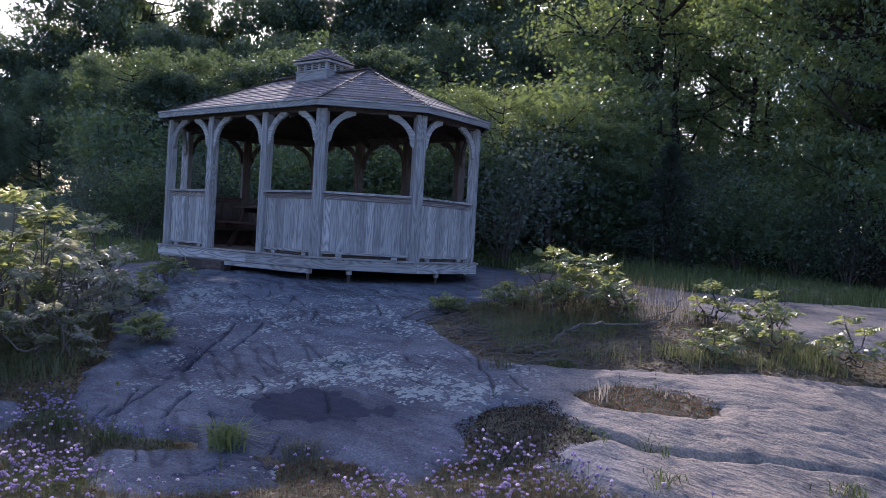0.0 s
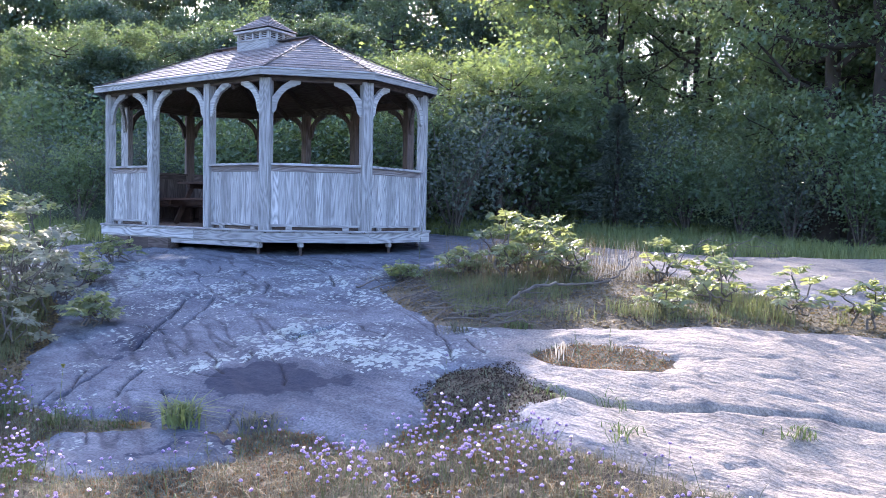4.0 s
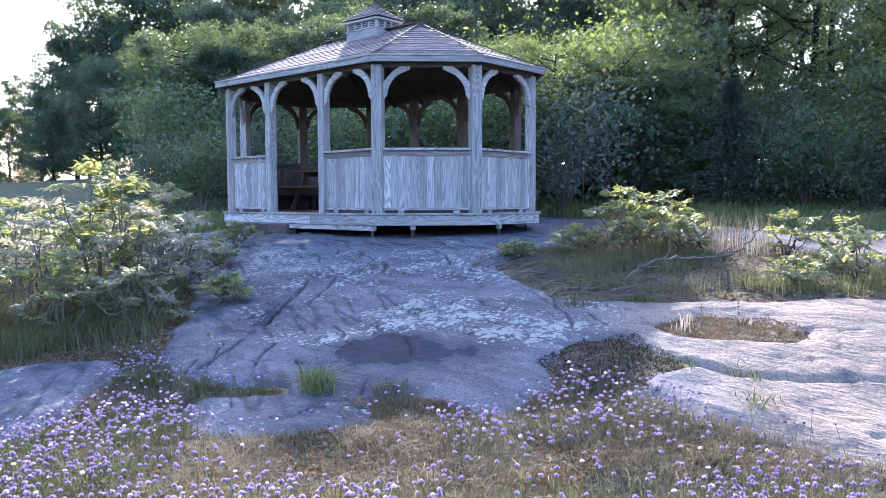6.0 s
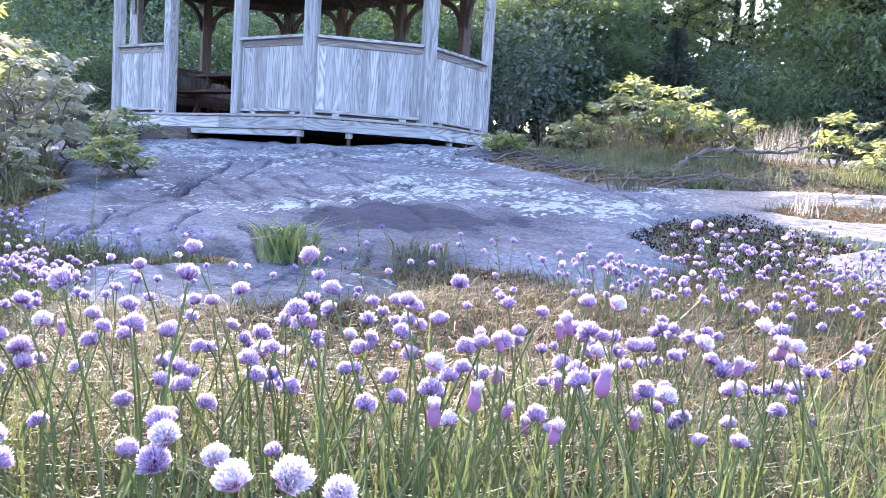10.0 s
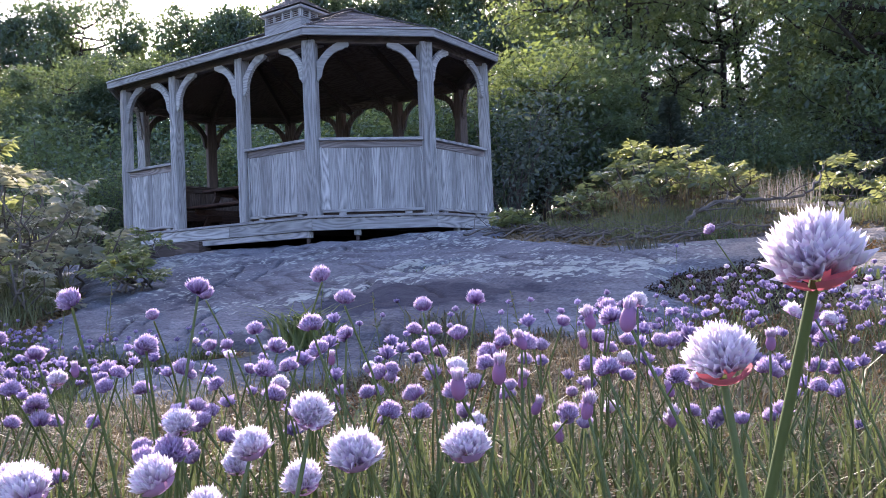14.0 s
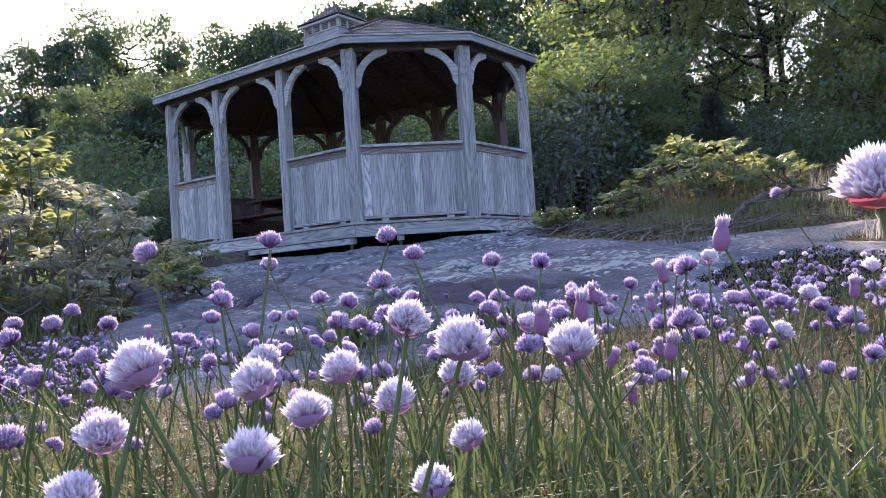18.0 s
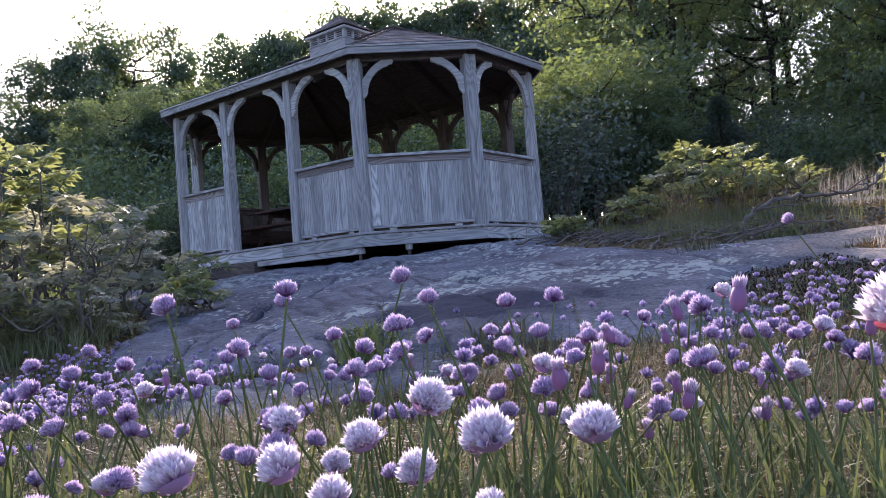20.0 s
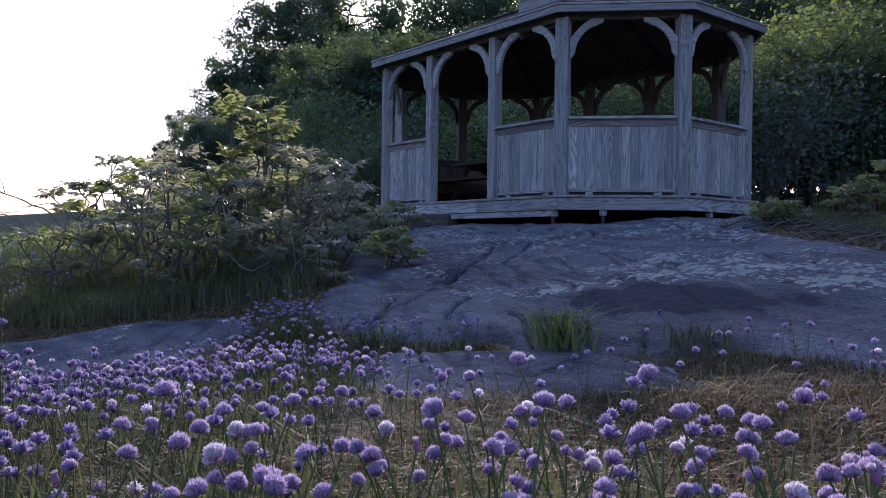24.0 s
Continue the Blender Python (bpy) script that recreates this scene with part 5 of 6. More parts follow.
s0, l0, at = scatter(2600, (6.8, 9.0), (1.9, 4.8), lambda s, l, r: (inside(STRIP, s, l) > 0.1) & (fbm(s * 1.5, l * 1.5, 95) > 0.5), 35)
stuff("dead_stalks", blades("dead_stalks", at, 0.42, 0.0035, BLADE_DRY, 0.35, 0.3, 6), "tall pale dead grass stalks", "grass")
s0, l0, at = scatter(520, (7.3, 8.3), (3.1, 4.0), lambda s, l, r: (inside(STRIP, s, l) > 0.05) & (fbm(s * 3, l * 3, 96) > 0.42), 56)
stuff("bleached_grass", blades("bleached_grass", at, 0.36, 0.003, STALK, 0.4, 0.5, 20), "bleached dry grass standing in a clump", "grass")
s0, l0, at = scatter(30000, (6.2, 10.5), (-5.0, -1.7), lambda s, l, r: (bare(s, l) < -0.04 - 0.5 * r.random(len(s)) ** 2) & (s > 6.5 + 0.4 * r.random(len(s))) & (r.random(len(s)) < 0.3 + fbm(s * 2, l * 2, 131)), 36)
stuff("thicket_grass", blades("thicket_grass", at, 0.16 + 0.34 * np.clip(fbm(s0 * 1.9, l0 * 1.9, 132) - 0.2, 0, 1), 0.005, BLADE_MIXED, 0.55, 0.8, 7), "long grey-green grass under the sumacs", "grass")
s0, l0, at = scatter(44000, (0.7, 4.0), (-2.6, 2.2), lambda s, l, r: meadow(s, l, r) & (fbm(s * 2.6, l * 2.6, 83) > 0.38) & clear_of_lens(s, l, 0.14), 51)
stuff("tangled_straw", blades("tangled_straw", at, 0.12, 0.0024, STRAW, 1.1, 0.9, 15), "tangled straw and old stems between the chives", "grass")
s0, l0, at = scatter(46000, (0.7, 3.4), (-2.8, 2.0), lambda s, l, r: meadow(s, l, r) & (r.random(len(s)) < (0.3 + lush(s, l)) * smooth(3.3, 2.4, s)) & (fbm(s * 2.9, l * 2.9, 85) > 0.4) & clear_of_lens(s, l, 0.16), 52)
stuff("fine_grass", blades("fine_grass", at, 0.10 + 0.09 * fbm(s0 * 3, l0 * 3, 86), 0.0028, BLADE_TAN, 0.6, 0.7, 16), "fine tan and grey-green grass between the chives", "grass")
s0, l0, at = scatter(40000, (0.8, 3.1), (-2.2, 1.8), lambda s, l, r: meadow(s, l, r) & (fbm(s * 3.6, l * 3.6, 89) > 0.46) & (r.random(len(s)) < lush(s, l) * np.interp(l, (-0.5, 0.3), (1.0, 0.6)) * np.interp(s, (2.1, 2.9), (1, 0.2))) & clear_of_lens(s, l, 0.2), 55)
stuff("upright_chive_leaves", blades("upright_chive_leaves", at, 0.20 + 0.07 * fbm(s0 * 3, l0 * 3, 88), 0.0034, STEM_GREEN, 0.35, 0.3, 19), "slender upright green chive leaves", "grass")
s0, l0, at = scatter(9000, (0.7, 3.4), (-2.4, 2.0), lambda s, l, r: meadow(s, l, r) & (fbm(s * 3.3, l * 3.3, 87) > 0.45) & clear_of_lens(s, l, 0.18), 54)
stuff("withered_leaves", blades("withered_leaves", at, 0.15, 0.0032, STRAW, 0.7, 1.25, 18), "curled withered chive leaves the colour of straw", "grass")
s0, l0, at = scatter(46000, (9, 19), (-9, 11), lambda s, l, r: (bare(s, l) < -0.05) & (s > 10.5 - 0.3 * np.abs(l)) & (l > -6), 37)
stuff("verge_grass", blades("verge_grass", at, 0.30, 0.012, BLADE_FRESH, 0.3, 0.4, 8), "green grass along the foot of the trees", "grass")

s0, l0, at = scatter(36000, (-7, 3.5), (-9, 8), lambda s, l, r: meadow(s, l, r) & ((s < 0.9) | (l < -3.6) | (l > 2.2)) & (r.random(len(s)) < 0.2 + fbm(s * 0.9, l * 0.9, 121)) & (np.hypot(s + 0.2, l) > 0.5), 53)
stuff("rough_grass", blades("rough_grass", at, 0.10 + 0.1 * fbm(s0, l0, 122), 0.006, BLADE_GREY, 0.6, 0.6, 17), "thin rough grass of the open ground", "grass")
s0, l0, at = scatter(16000, (5.0, 9.2), (1.0, 6.0), lambda s, l, r: inside(STRIP, s, l) > 0.03 * r.random(len(s)), 46)
stuff("leaf_litter", blades("leaf_litter", at, 0.03, 0.02, BLADE_DRY, 1.2, 1.2, 12), "brown leaf litter in the rock pocket", "litter")
s0, l0, at = scatter(26000, (6.0, 10), (-5, -1.4), lambda s, l, r: (bare(s, l) < 0.02) & (bare(s, l) > -0.9), 47)
stuff("thicket_litter", blades("thicket_litter", at, 0.035, 0.02, BLADE_DRY, 1.2, 1.2, 13), "brown leaf litter under the sumacs", "litter")

s0, l0, at = scatter(60000, (0.6, 6.3), (-3.6, 2.5), lambda s, l, r: meadow(s, l, r, 0.0) & (fbm(s * 3.1, l * 3.1, 151) > 0.47), 48)
stuff("low_herbs", blades("low_herbs", at, 0.035 + 0.03 * fbm(s0 * 4, l0 * 4, 152), 0.0075, HERB, 0.8, 0.7, 14), "low grey-green herbs between the chives", "weeds")

# moss cushions
for name, poly, count, material, label, seed in (("moss_mat", MOSS, 5200, MOSS_DARK, "dark dried moss mat edging the rock", 41), ("moss_island", ISLAND, 4200, MOSS_DRY, "thin brown moss mat in a rock hollow", 42)):
    s0, l0, at = scatter(count * 5, (3.9, 5.7), (0.8, 3.0), lambda s, l, r: inside(poly, s, l) + 0.1 * (fbm(s * 6, l * 6, 9) - 0.5) > -0.03, seed)
    stuff(name, blades(name, at, 0.022, 0.009, material, 0.8, 1.0, seed), label, "moss")
s0, l0, at = scatter(2600, (4.2, 5.5), (1.0, 2.8), lambda s, l, r: (np.maximum(inside(MOSS, s, l), inside(ISLAND, s, l)) > 0.0) & (r.random(len(s)) < 0.6), 43)
stuff("cudweed", blades("cudweed", at, 0.04, 0.008, HERB, 0.7, 0.6, 9), "pale woolly low plants on the moss", "weeds")
s0, l0, at = scatter(70000, (2.2, 5.0), (-2.2, 2.6), lambda s, l, r: meadow(s, l, r) & (fbm(s * 2, l * 2, 99) > 0.46 - 0.06 * (l > 0.4)) & (bare(s, l) > -1.0) & (s > 2.9 - 0.4 * (l > 0.5)), 44)
stuff("rust_moss", blades("rust_moss", at, 0.035, 0.008, MOSS_DRY, 0.9, 1.0, 10), "rust-brown moss at the foot of the rock", "moss")
s0, l0, at = scatter(9000, (4.0, 6.6), (-2.4, 0.4), lambda s, l, r: meadow(s, l, r, -0.0) & (bare(s, l) > -0.22), 45)
stuff("edge_moss", blades("edge_moss", at, 0.03, 0.008, MOSS_GREEN, 0.9, 1.0, 11), "yellow-green moss along the rock seams", "moss")


def tuft(s, l, tall, count, material, label, seed, spread=0.06, width=0.008, lean=0.8):
    r = np.random.default_rng(seed)
    at = np.concatenate([r.normal(0, spread, (count, 2)), np.zeros((count, 1))], 1)
    mesh = blades("grass_tuft", at, tall, width, material, lean, lean + 0.1, seed)
    ob = new("grass_tuft", mesh)
    ob.matrix_basis = pose(*on_ground(s, l))
    tagged(ob, label, "grass", "tufts on the rock", "stuff")


TUFT = "bright green grass tuft growing from a rock seam"
for n, (s0, l0, tall, count) in enumerate([(4.83, -0.42, 0.19, 110), (4.6, 1.8, 0.09, 40), (4.35, 2.1, 0.14, 30), (5.2, -1.2, 0.13, 60), (5.5, -1.6, 0.16, 90), (6.35, 0.4, 0.05, 30), (3.75, 2.95, 0.1, 40), (4.55, 0.0, 0.12, 60), (5.0, -0.8, 0.07, 30), (6.0, 1.55, 0.12, 50), (5.95, 2.05, 0.1, 70), (3.95, 2.0, 0.1, 40)]):
    tuft(s0, l0, tall, count, BLADE_GREY if n in (7, 9) else BLADE_FRESH if n == 0 else BLADE_GREEN, TUFT, 200 + n, *((0.05, 0.012, 0.75) if n == 0 else ()))

for n, (s0, l0) in enumerate([(5.22, 2.08), (5.25, 2.14), (5.18, 2.05), (5.2, 2.5), (5.15, 2.54)]):
    tuft(s0, l0, 0.17 - 0.02 * n, 9, STALK, "pale woolly dead stalks on the brown moss", 260 + n, 0.03, 0.007, 0.35)


def weed(s, l, tall, seed, label, flower=None):
    r = np.random.default_rng(seed)
    w, c = Bunch(), Bunch()
    pts = np.stack([0.03 * np.sin(np.linspace(0, 2, 6) + seed), 0.02 * np.linspace(0, 1, 6), np.linspace(0, tall, 6)], -1)
    w.tube(pts, np.linspace(0.0022, 0.0012, 6), 4)
    n = 26
    u = r.uniform(0.05, 0.95, n)
    at = np.stack([np.interp(u, np.linspace(0, 1, 6), pts[:, i]) for i in range(3)], -1)
    a = r.uniform(0, 6.28, n)
    leaves(c, at, np.stack([np.cos(a), np.sin(a), r.uniform(0.1, 0.9, n)], -1), np.tile([0, 0, 1.0], (n, 1)), 0.035 * (1.2 - u), 0.009)
    ob = thing("weed", label, "weed", on_ground(s, l), 0, "tall thin weeds")
    part("stem", w.mesh("stem", STEM_GREEN, True), None, ob)
    part("foliage", c.mesh("foliage", BLADE_GREY), None, ob)
    if flower:
        h = Bunch()
        k = 30
        leaves(h, np.tile(pts[-1], (k, 1)), r.normal(0, 1, (k, 3)) + [0, 0, 0.5], r.normal(0, 1, (k, 3)), 0.016, 0.008)
        part("flower_head", h.mesh("flower_head", flower), None, ob, "small yellow flower head")


for n, (s0, l0, tall) in enumerate([(4.95, -1.12, 0.42), (4.75, -1.25, 0.4), (4.3, -1.05, 0.3), (4.1, -1.25, 0.33), (4.15, 0.15, 0.2), (4.2, -0.25, 0.22), (4.25, -0.4, 0.25), (8.3, 1.7, 0.7), (8.2, 3.4, 0.75), (7.9, 3.6, 0.8), (8.6, 2.3, 0.85), (5.15, 2.2, 0.2), (5.2, 2.5, 0.18)]):
    weed(s0, l0, tall, 230 + n, "tall thin weed stalk with small leaves", MOSS_GREEN if n == 0 else None)


def branch(name, pts, radius, label, twigs, seed):
    r = np.random.default_rng(seed)
    w = Bunch()
    world = []
    for s, l, up in pts:
        x, y, z = on_ground(s, l, 0)
        world.append((x, y, z + up))
    world = np.array(world)
    fine = np.linspace(0, len(world) - 1, 5 * len(world))
    curve = np.stack([np.interp(fine, range(len(world)), world[:, i]) for i in range(3)], -1) + r.normal(0, 0.008, (len(fine), 3))
    w.tube(curve, np.linspace(radius, radius * 0.35, len(fine)), 6)
    ob = thing(name, label, "branch", group="fallen branches")
    part("limb", w.mesh("limb", TWIG, True), None, ob)
    for _ in range(twigs):
        k = int(r.integers(2, len(fine) - 1))
        way = unit(np.append(r.normal(0, 1, 2), r.uniform(-0.1, 0.7)))
        n = r.uniform(0.1, 0.35)
        p = curve[k]
        b = Bunch()
        b.tube([p, p + way * n * 0.5 + r.normal(0, 0.02, 3), p + way * n], [radius * 0.35, radius * 0.25, radius * 0.1], 4)
        part("twig", b.mesh("twig", TWIG, True), None, ob)


branch("fallen_branch", [(6.55, 2.1, 0.02), (6.6, 2.28, 0.12), (6.6, 2.5, 0.17), (6.6, 2.8, 0.15), (6.65, 3.1, 0.14), (6.75, 3.35, 0.22), (6.9, 3.5, 0.34)], 0.017, "bleached fallen branch arching through the grass", 10, 51)
TANGLE = "bleached dead branch arching out of the pocket"
for n, (s1, l1, rise, run) in enumerate([(7.3, 4.1, 0.45, 0.7), (7.0, 4.5, 0.5, 0.6), (7.4, 4.4, 0.38, 0.9), (7.2, 4.7, 0.42, -0.7)]):
    branch("dead_branch", [(s1, l1, 0.0), (s1 - 0.1, l1 + run * 0.2, rise * 0.8), (s1 - 0.15, l1 + run * 0.5, rise), (s1 - 0.2, l1 + run * 0.8, rise * 0.85), (s1 - 0.1, l1 + run, rise * 0.5)], 0.005, TANGLE, 7, 60 + n)
for n, (s1, l1, tall, turn) in enumerate([(7.6, -3.9, 0.75, -0.9), (7.5, -3.5, 0.9, -1.2), (7.4, -4.2, 0.5, -0.8), (7.5, -3.2, 0.95, -0.5), (7.3, -3.0, 0.6, 0.4), (7.6, -4.6, 0.65, -0.5), (7.5, -2.4, 0.7, 0.5)]):
    branch("dead_branch", [(s1, l1, 0.0), (s1 - 0.05, l1 + 0.15 * turn, tall * 0.45), (s1 + 0.05, l1 + 0.5 * turn, tall * 0.8), (s1 - 0.05, l1 + 0.8 * turn, tall)], 0.009, "crooked bare grey branch among the sumacs", 9, 80 + n)
for n in range(30):
    r = np.random.default_rng(300 + n)
    s1, l1 = r.uniform(5.95, 7.7), 0
    l1 = float(np.interp(s1, (5.9, 6.4, 7.0, 7.8), (1.75, 1.45, 1.2, 1.0))) + r.uniform(-0.12, 0.5)
    a, n1 = r.uniform(-0.9, 0.9), r.uniform(0.3, 0.8)
    branch("dead_stick", [(s1, l1, 0.015), (s1 + n1 * math.sin(a) * 0.5, l1 + n1 * 0.5 * math.cos(a), 0.03 + 0.05 * r.random()), (s1 + n1 * math.sin(a), l1 + n1 * math.cos(a), 0.02)], 0.0085, "thin dead stick lying on the rock edge", 4, 320 + n)

# ---- chives ----


def floret_head(seed, radius, count, spread, tall, flare, material, waist=0.0):
    """A chive head: bells of six broad pointed petals, fanning up and out from the top of the stem."""
    r = np.random.default_rng(seed)
    b = Bunch()
    k = np.arange(count) + 0.5
    ph, th = np.arccos(1 - (1 - math.cos(radians(spread))) * k / count), np.pi * (1 + 5**0.5) * k
    foot = np.array([0, 0, -0.72 * radius])
    tips = radius * np.stack([np.cos(th) * np.sin(ph), np.sin(th) * np.sin(ph), tall * np.cos(ph) + waist], -1) * r.uniform(0.86, 1.06, (count, 1)) + r.normal(0, 0.06 * radius, (count, 3))
    for tip in tips:
        o = tip - foot
        n = float(np.linalg.norm(o))
        o = o / n
        side = unit(np.cross(o, [0.3, 0.2, 0.9]))
        up = np.cross(side, o)
        for q in range(6):
            a = q * np.pi / 3 + r.random() * 0.4
            d = side * math.cos(a) + up * math.sin(a)
            e = side * math.cos(a + 0.8) + up * math.sin(a + 0.8)
            f = side * math.cos(a - 0.8) + up * math.sin(a - 0.8)
            b.add([foot + o * n * 0.38, foot + o * n * 0.76 + e * radius * flare, foot + o * n * r.uniform(0.96, 1.08) + d * radius * flare * r.uniform(0.7, 1.5), foot + o * n * 0.76 + f * radius * flare], tris=[(0, 1, 2), (0, 2, 3)])
    data = b.mesh("flower_head", material)
    layer(data, "tip", np.tile([0.0, 0.62, 1.0, 0.62], len(data.vertices) // 4))
    return data


OPEN_HEADS = [floret_head(60 + n, 0.0122, 58, (70, 88, 58)[n], (1.08, 0.95, 1.2)[n], 0.2, PETAL_PURPLE) for n in range(3)]
PALE_HEADS = [floret_head(70 + n, 0.0126, 70, (90, 84, 80)[n], (1.0, 1.05, 1.1)[n], 0.22, PETAL_PALE) for n in range(3)]
BUD_HEADS = [floret_head(80 + n, 0.0115, (12, 18, 26)[n], (17, 24, 34)[n], 1.15, 0.14, PETAL_BUD, (-0.05, 0.05, 0.1)[n]) for n in range(3)]


def bud_skin_mesh(seed):
    """The papery skin round a bud: an egg with a split, uneven rim."""
    r = np.random.default_rng(seed)
    prof = [(0.0012, -0.0098), (0.0029, -0.0088), (0.0046, -0.0060), (0.0052, -0.0022), (0.0046, 0.0020), (0.0034, 0.0052)]
    a = np.arange(10) * 2 * np.pi / 10
    rows = np.array([[(rad * math.cos(q) * (1 + 0.06 * math.sin(3 * q + seed)), rad * math.sin(q), h + (0.0016 * r.normal() if n == 5 else 0)) for q in a] for n, (rad, h) in enumerate(prof)])
    i = np.arange(60).reshape(6, 10)
    j = np.roll(i, -1, 1)
    b = Bunch()
    b.add(rows.reshape(-1, 3), quads=np.stack([i[:-1], j[:-1], j[1:], i[1:]], -1).reshape(-1, 4))
    return b.mesh("sheath", BUD_SKIN, True)


BUD_SKINS = [bud_skin_mesh(k) for k in range(3)]


def sheath_mesh(material, grow=1.0):
    """The papery bract that hangs under an open head."""
    b = Bunch()
    for a0, wide in ((0.3, 1.1), (2.6, 0.9), (4.4, 0.7)):
        ang = a0 + np.linspace(-wide, wide, 5)
        rows = np.array([[(grow * rad * math.cos(q), grow * rad * math.sin(q), h) for q in ang] for rad, h in ((0.0012, -0.0088), (0.0058, -0.0078), (0.0088, -0.0055), (0.0098, -0.0038))])
        i = np.arange(20).reshape(4, 5)
        b.add(rows.reshape(-1, 3), quads=np.stack([i[:-1, :-1], i[:-1, 1:], i[1:, 1:], i[1:, :-1]], -1).reshape(-1, 4))
    return b.mesh("sheath", material, True)


SHEATH_MESH, CUP_MESH = sheath_mesh(SHEATH, 1.05), sheath_mesh(CUP, 1.0)


def stem_mesh(seed):
    """A hollow round stem one high, slightly bowed."""
    r = np.random.default_rng(seed)
    b = Bunch()
    u = np.linspace(0, 1, 7)
    bow = r.uniform(-0.05, 0.05, 2)
    b.tube(np.stack([bow[0] * np.sin(np.pi * u), bow[1] * np.sin(np.pi * u), u], -1), np.ones(7), 6)
    v = b.v[0].reshape(7, 6, 3)
    mid = v.mean(1, keepdims=True)
    v[:] = mid + (v - mid) * 0.00125 * np.interp(u, (0, 0.5, 1), (1.2, 1.1, 0.8))[:, None, None]
    b.v[0] = v.reshape(-1, 3)
    return b.mesh("stem", STEM_GREEN, True)


STEMS = [stem_mesh(k) for k in range(4)]
CHIVE_LABELS = {"open": "purple chive in full flower in the meadow", "pale": "pale lilac chive flower opening wide in the meadow", "bud": "half-open rosy purple chive flower in the meadow"}
grown = [0]


def chive(x, y, top, look_kind, r, size=1.0, lean=None):
    """One chive: stem from the ground up to the head at the height top."""
    ln = r.normal(0, 0.10, 2) if lean is None else np.array(lean)
    bx, by = x - ln[0] * 0.3, y - ln[1] * 0.3
    s, l = sl(bx, by)
    bz = ground_z(float(s), float(l)) - 0.01
    way = Vector((x - bx, y - by, top - bz))
    tilt = way.to_track_quat("Z", "Y").to_matrix().to_4x4()
    ob = thing("chive", CHIVE_LABELS[look_kind], "flower", group="chives of the meadow")
    ob.matrix_basis = Matrix.Translation((bx, by, bz)) @ tilt
    n = way.length
    heads = {"open": OPEN_HEADS, "pale": PALE_HEADS, "bud": BUD_HEADS}[look_kind]
    grown[0] += 1
    part("stem", STEMS[grown[0] % 4], None, ob, m=pose(0, 0, 0, 0, 0, 40 * grown[0]) @ Matrix.Diagonal((1, 1, n - 0.004, 1)))
    nod = r.uniform(-25, 25, 2)
    head = part("flower_head", heads[grown[0] % len(heads)], None, ob, m=pose(0, 0, n, nod[0], nod[1], 53 * grown[0]) @ Matrix.Scale(size, 4))
    if look_kind == "pale":
        rosy = grown[0] < 3
        part("sheath", SHEATH_MESH if rosy else CUP_MESH, None, head, "papery rose-red bract" if rosy else "purple cup of closed florets")
    if look_kind == "bud":
        part("sheath", BUD_SKINS[grown[0] % 3], None, head, "papery rosy skin of the bud")


r = np.random.default_rng(77)
NEAR_PALE = [(-1.492, 1.392, 0.693), (-1.524, 1.449, 0.667), (-1.642, 1.507, 0.622), (-1.708, 1.487, 0.634), (-1.739, 1.512, 0.596), (-1.726, 1.544, 0.604), (-1.744, 1.382, 0.625), (-1.731, 1.448, 0.601), (-1.719, 1.41, 0.594), (-1.744, 1.434, 0.615),
             (-1.715, 1.367, 0.63), (-1.659, 1.458, 0.628), (-1.716, 1.536, 0.575), (-1.708, 1.497, 0.563), (-1.771, 1.509, 0.61), (-1.843, 1.522, 0.613), (-1.769, 1.384, 0.602), (-1.761, 1.367, 0.585), (-1.879, 1.593, 0.571)]
NEAR_OPEN = [(-1.951, 1.623, 0.686), (-1.904, 1.735, 0.672), (-1.933, 1.725, 0.652), (-1.747, 2.281, 0.73), (-1.998, 1.551, 0.682), (-1.914, 1.653, 0.624), (-2.099, 1.531, 0.634), (-1.962, 1.771, 0.692), (-1.99, 1.605, 0.646), (-2.028, 1.43, 0.635),
             (-1.865, 1.351, 0.617), (-2.116, 1.315, 0.577), (-1.701, 1.31, 0.596), (-1.777, 1.259, 0.586), (-1.814, 1.29, 0.566), (-1.812, 1.329, 0.586), (-1.895, 1.303, 0.588), (-1.898, 1.34, 0.522), (-1.911, 1.412, 0.583), (-1.931, 1.41, 0.535), (-1.843, 1.515, 0.599), (-1.905, 1.541, 0.581), (-1.887, 1.552, 0.604), (-1.959, 1.486, 0.578)]
NEAR_BUDS = [(-1.758, 1.902, 0.644), (-1.625, 1.649, 0.664), (-1.793, 1.836, 0.63), (-1.811, 1.868, 0.591), (-1.77, 1.815, 0.579), (-1.804, 1.923, 0.532), (-1.693, 1.742, 0.595), (-1.735, 1.645, 0.622), (-1.615, 1.956, 0.621), (-1.578, 1.942, 0.647), (-1.714, 1.982, 0.571), (-1.725, 1.679, 0.627), (-1.713, 1.983, 0.543)]
for spots, kind, size in ((NEAR_PALE[:1], "pale", 0.63), (NEAR_PALE[1:2], "pale", 0.73), (NEAR_PALE[2:], "pale", 0.72), (NEAR_OPEN, "open", 0.78), (NEAR_BUDS, "bud", 0.85)):
    for x, y, z in spots:
        chive(x, y, z, kind, r, size * r.uniform(0.9, 1.1), (0.02, -0.12) if (x > -1.55 and y < 1.46) else None)


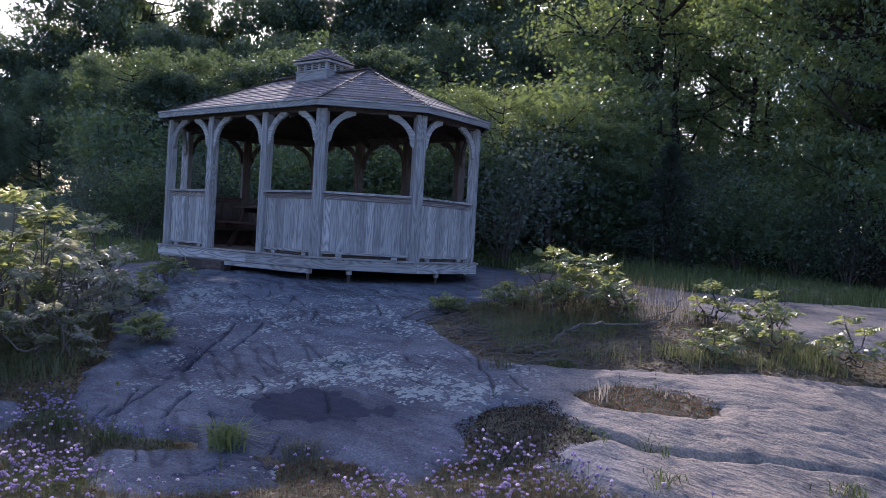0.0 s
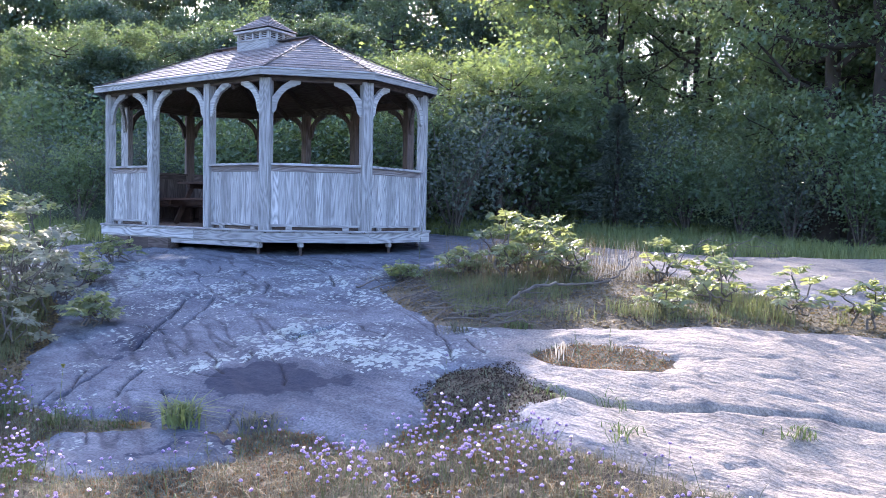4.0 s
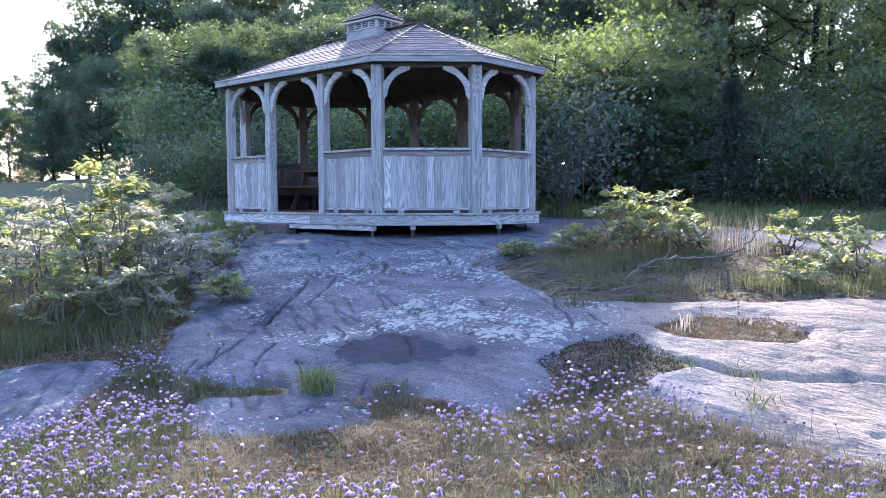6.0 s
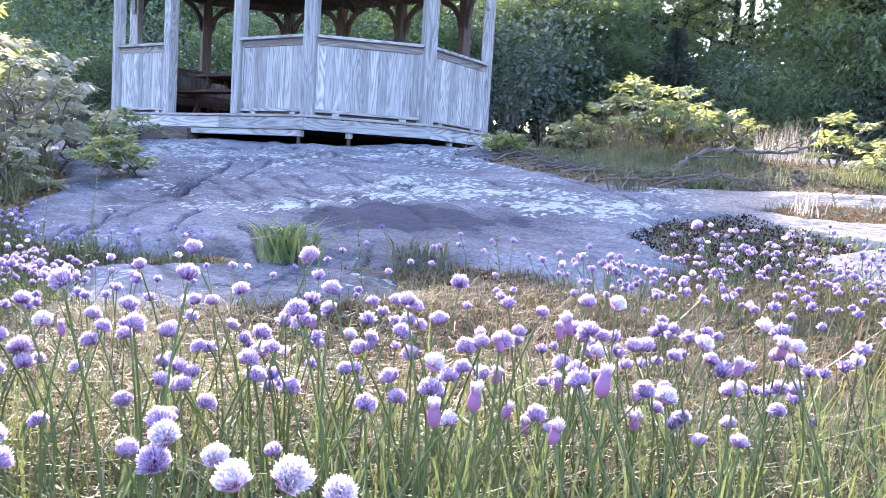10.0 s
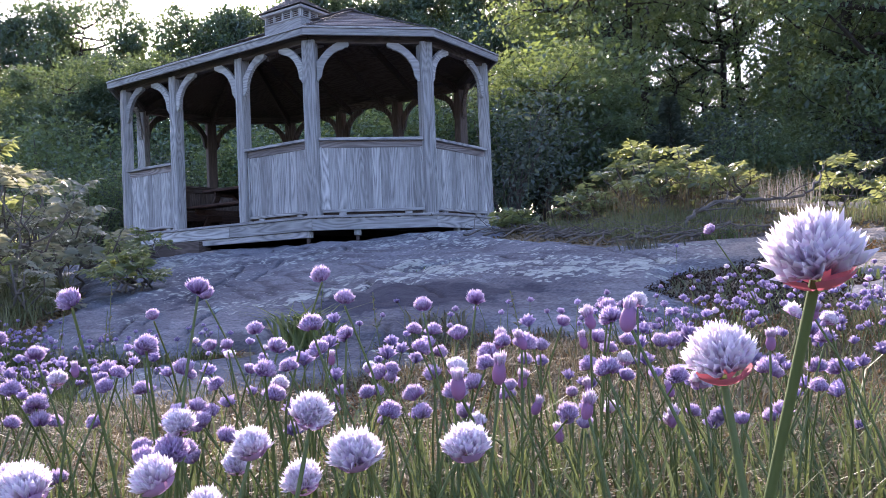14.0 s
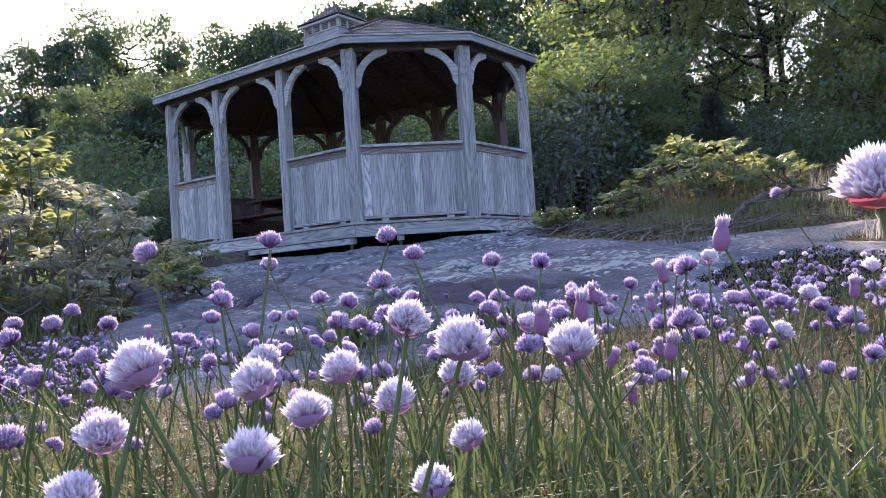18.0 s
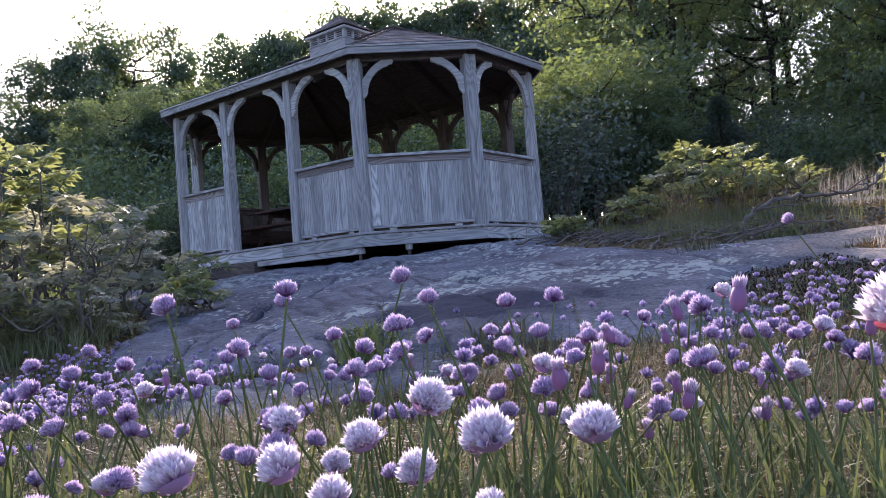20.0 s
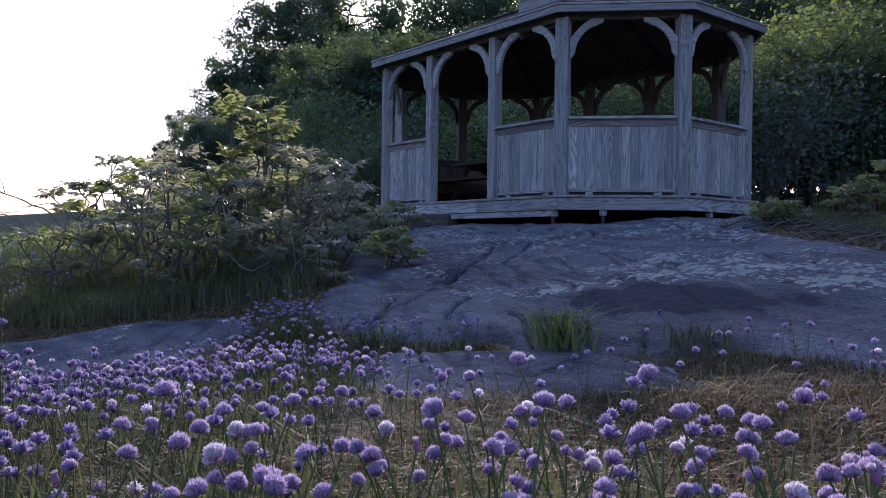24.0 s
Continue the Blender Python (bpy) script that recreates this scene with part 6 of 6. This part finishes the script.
def thick(s, l):
    """How closely the chives stand."""
    f = 0.12 + 4.6 * np.clip(fbm(s * 1.9, l * 1.9, 111) - 0.40, 0, 1)
    f = f * (0.3 + 1.0 * smooth(0.40, 0.58, fbm(s * 5.5, l * 5.5, 113, 2)))
    return f * np.where(l > 0.15, 0.75 + 0.25 * lush(s, l), 0.35 + 0.65 * lush(s, l)) * np.interp(l, (-4, -2.4, -1.2, -0.6, 0.2, 1.2, 2.2), (0.6, 1.2, 1.5, 0.9, 0.95, 1.25, 0.5)) * np.interp(s, (0.4, 1.4, 2.2, 2.8, 3.4, 5.5, 6.2), (0.3, 0.38, 0.5, 0.8, 0.95, 0.95, 0.15))


s0, l0, at = scatter(24000, (0.5, 6.1), (-4.0, 2.3), lambda s, l, q: meadow(s, l, q, -0.03) & (q.random(len(s)) < thick(s, l)) & clear_of_lens(s, l, 0.62), 61)
s1, l1, at1 = scatter(2600, (5.0, 9.5), (-8.5, -4.2), lambda s, l, q: (bare(s, l) < -0.05) & (fbm(s * 1.3, l * 1.3, 112) > 0.42), 62)
at = np.concatenate([at, at1])
s0, l0 = np.concatenate([s0, s1]), np.concatenate([l0, l1])
x0, y0 = at[:, 0], at[:, 1]
far = np.hypot(x0 + 1.5, y0 - 1.2)
ahead = (x0 + 1.5) * -0.78 + (y0 - 1.2) * 0.63
order = np.argsort(np.where(ahead > 0, far, far + 50))
for i in order[:290]:
    q = r.random()
    right_side = l0[i] > 0.15 and far[i] < 1.4
    kind = "bud" if q < (0.62 if right_side else 0.08) else "pale" if q > 0.9 else "open"
    chive(x0[i], y0[i], at[i, 2] + r.normal(0.245, 0.035), kind, r, r.uniform(0.62, 0.9))


short = np.interp(s0, (2.2, 3.4, 4.6), (1.0, 0.66, 0.5)) * np.interp(l0, (-5, -4), (0.9, 1.0))
tilts, talls = r.normal(0, 0.05, (len(at), 2)), r.normal(0.25, 0.045, len(at)) * short


def far_chives(name, idx, material, label, seed):
    q = np.random.default_rng(seed)
    b = Bunch()
    for i in idx:
        lean, tall = tilts[i], talls[i]
        p, e = at[i], at[i] + [lean[0], lean[1], tall]
        k = q.uniform(0.0080, 0.0114)
        count = 22
        ph, th = np.arccos(1 - 1.0 * (np.arange(count) + 0.5) / count), 2.4 * np.arange(count) + q.uniform(0, 6)
        out = np.stack([np.cos(th) * np.sin(ph), np.sin(th) * np.sin(ph), 1.0 * np.cos(ph)], -1) + q.normal(0, 0.08, (count, 3))
        side = unit(np.cross(out, q.normal(0, 1, (count, 3))))
        v = [e - [0, 0, 0.6 * k]]
        f = []
        for o, d in zip(out, side):
            m = len(v)
            v += [e + o * k * 0.72 + d * k * 0.34, e + o * k * 1.12, e + o * k * 0.72 - d * k * 0.34]
            f.append((0, m, m + 1))
            f.append((0, m + 1, m + 2))
        b.add(v, tris=f)
    data = b.mesh(name, material)
    layer(data, "tip", np.tile(np.append(0.1, np.tile([0.6, 1.0, 0.6], 22)), len(idx)))
    return stuff(name, data, label, "flower")


rest = order[290:]
q = np.random.default_rng(5).random(len(rest))
far_chives("far_chive_heads", rest[q < 0.93], PETAL_FAR, "many purple chive heads across the meadow", 1)
far_chives("far_pale_chive_heads", rest[q >= 0.93], PETAL_PALE, "many pale lilac chive heads across the meadow", 2)
b = Bunch()
for i in rest:
    p = at[i]
    b.tube([p, p + [tilts[i, 0], tilts[i, 1], talls[i]]], [0.0013, 0.001], 3)
stuff("far_chive_stems", b.mesh("far_chive_stems", STEM_GREEN), "thin green stems of the farther chives", "flower")
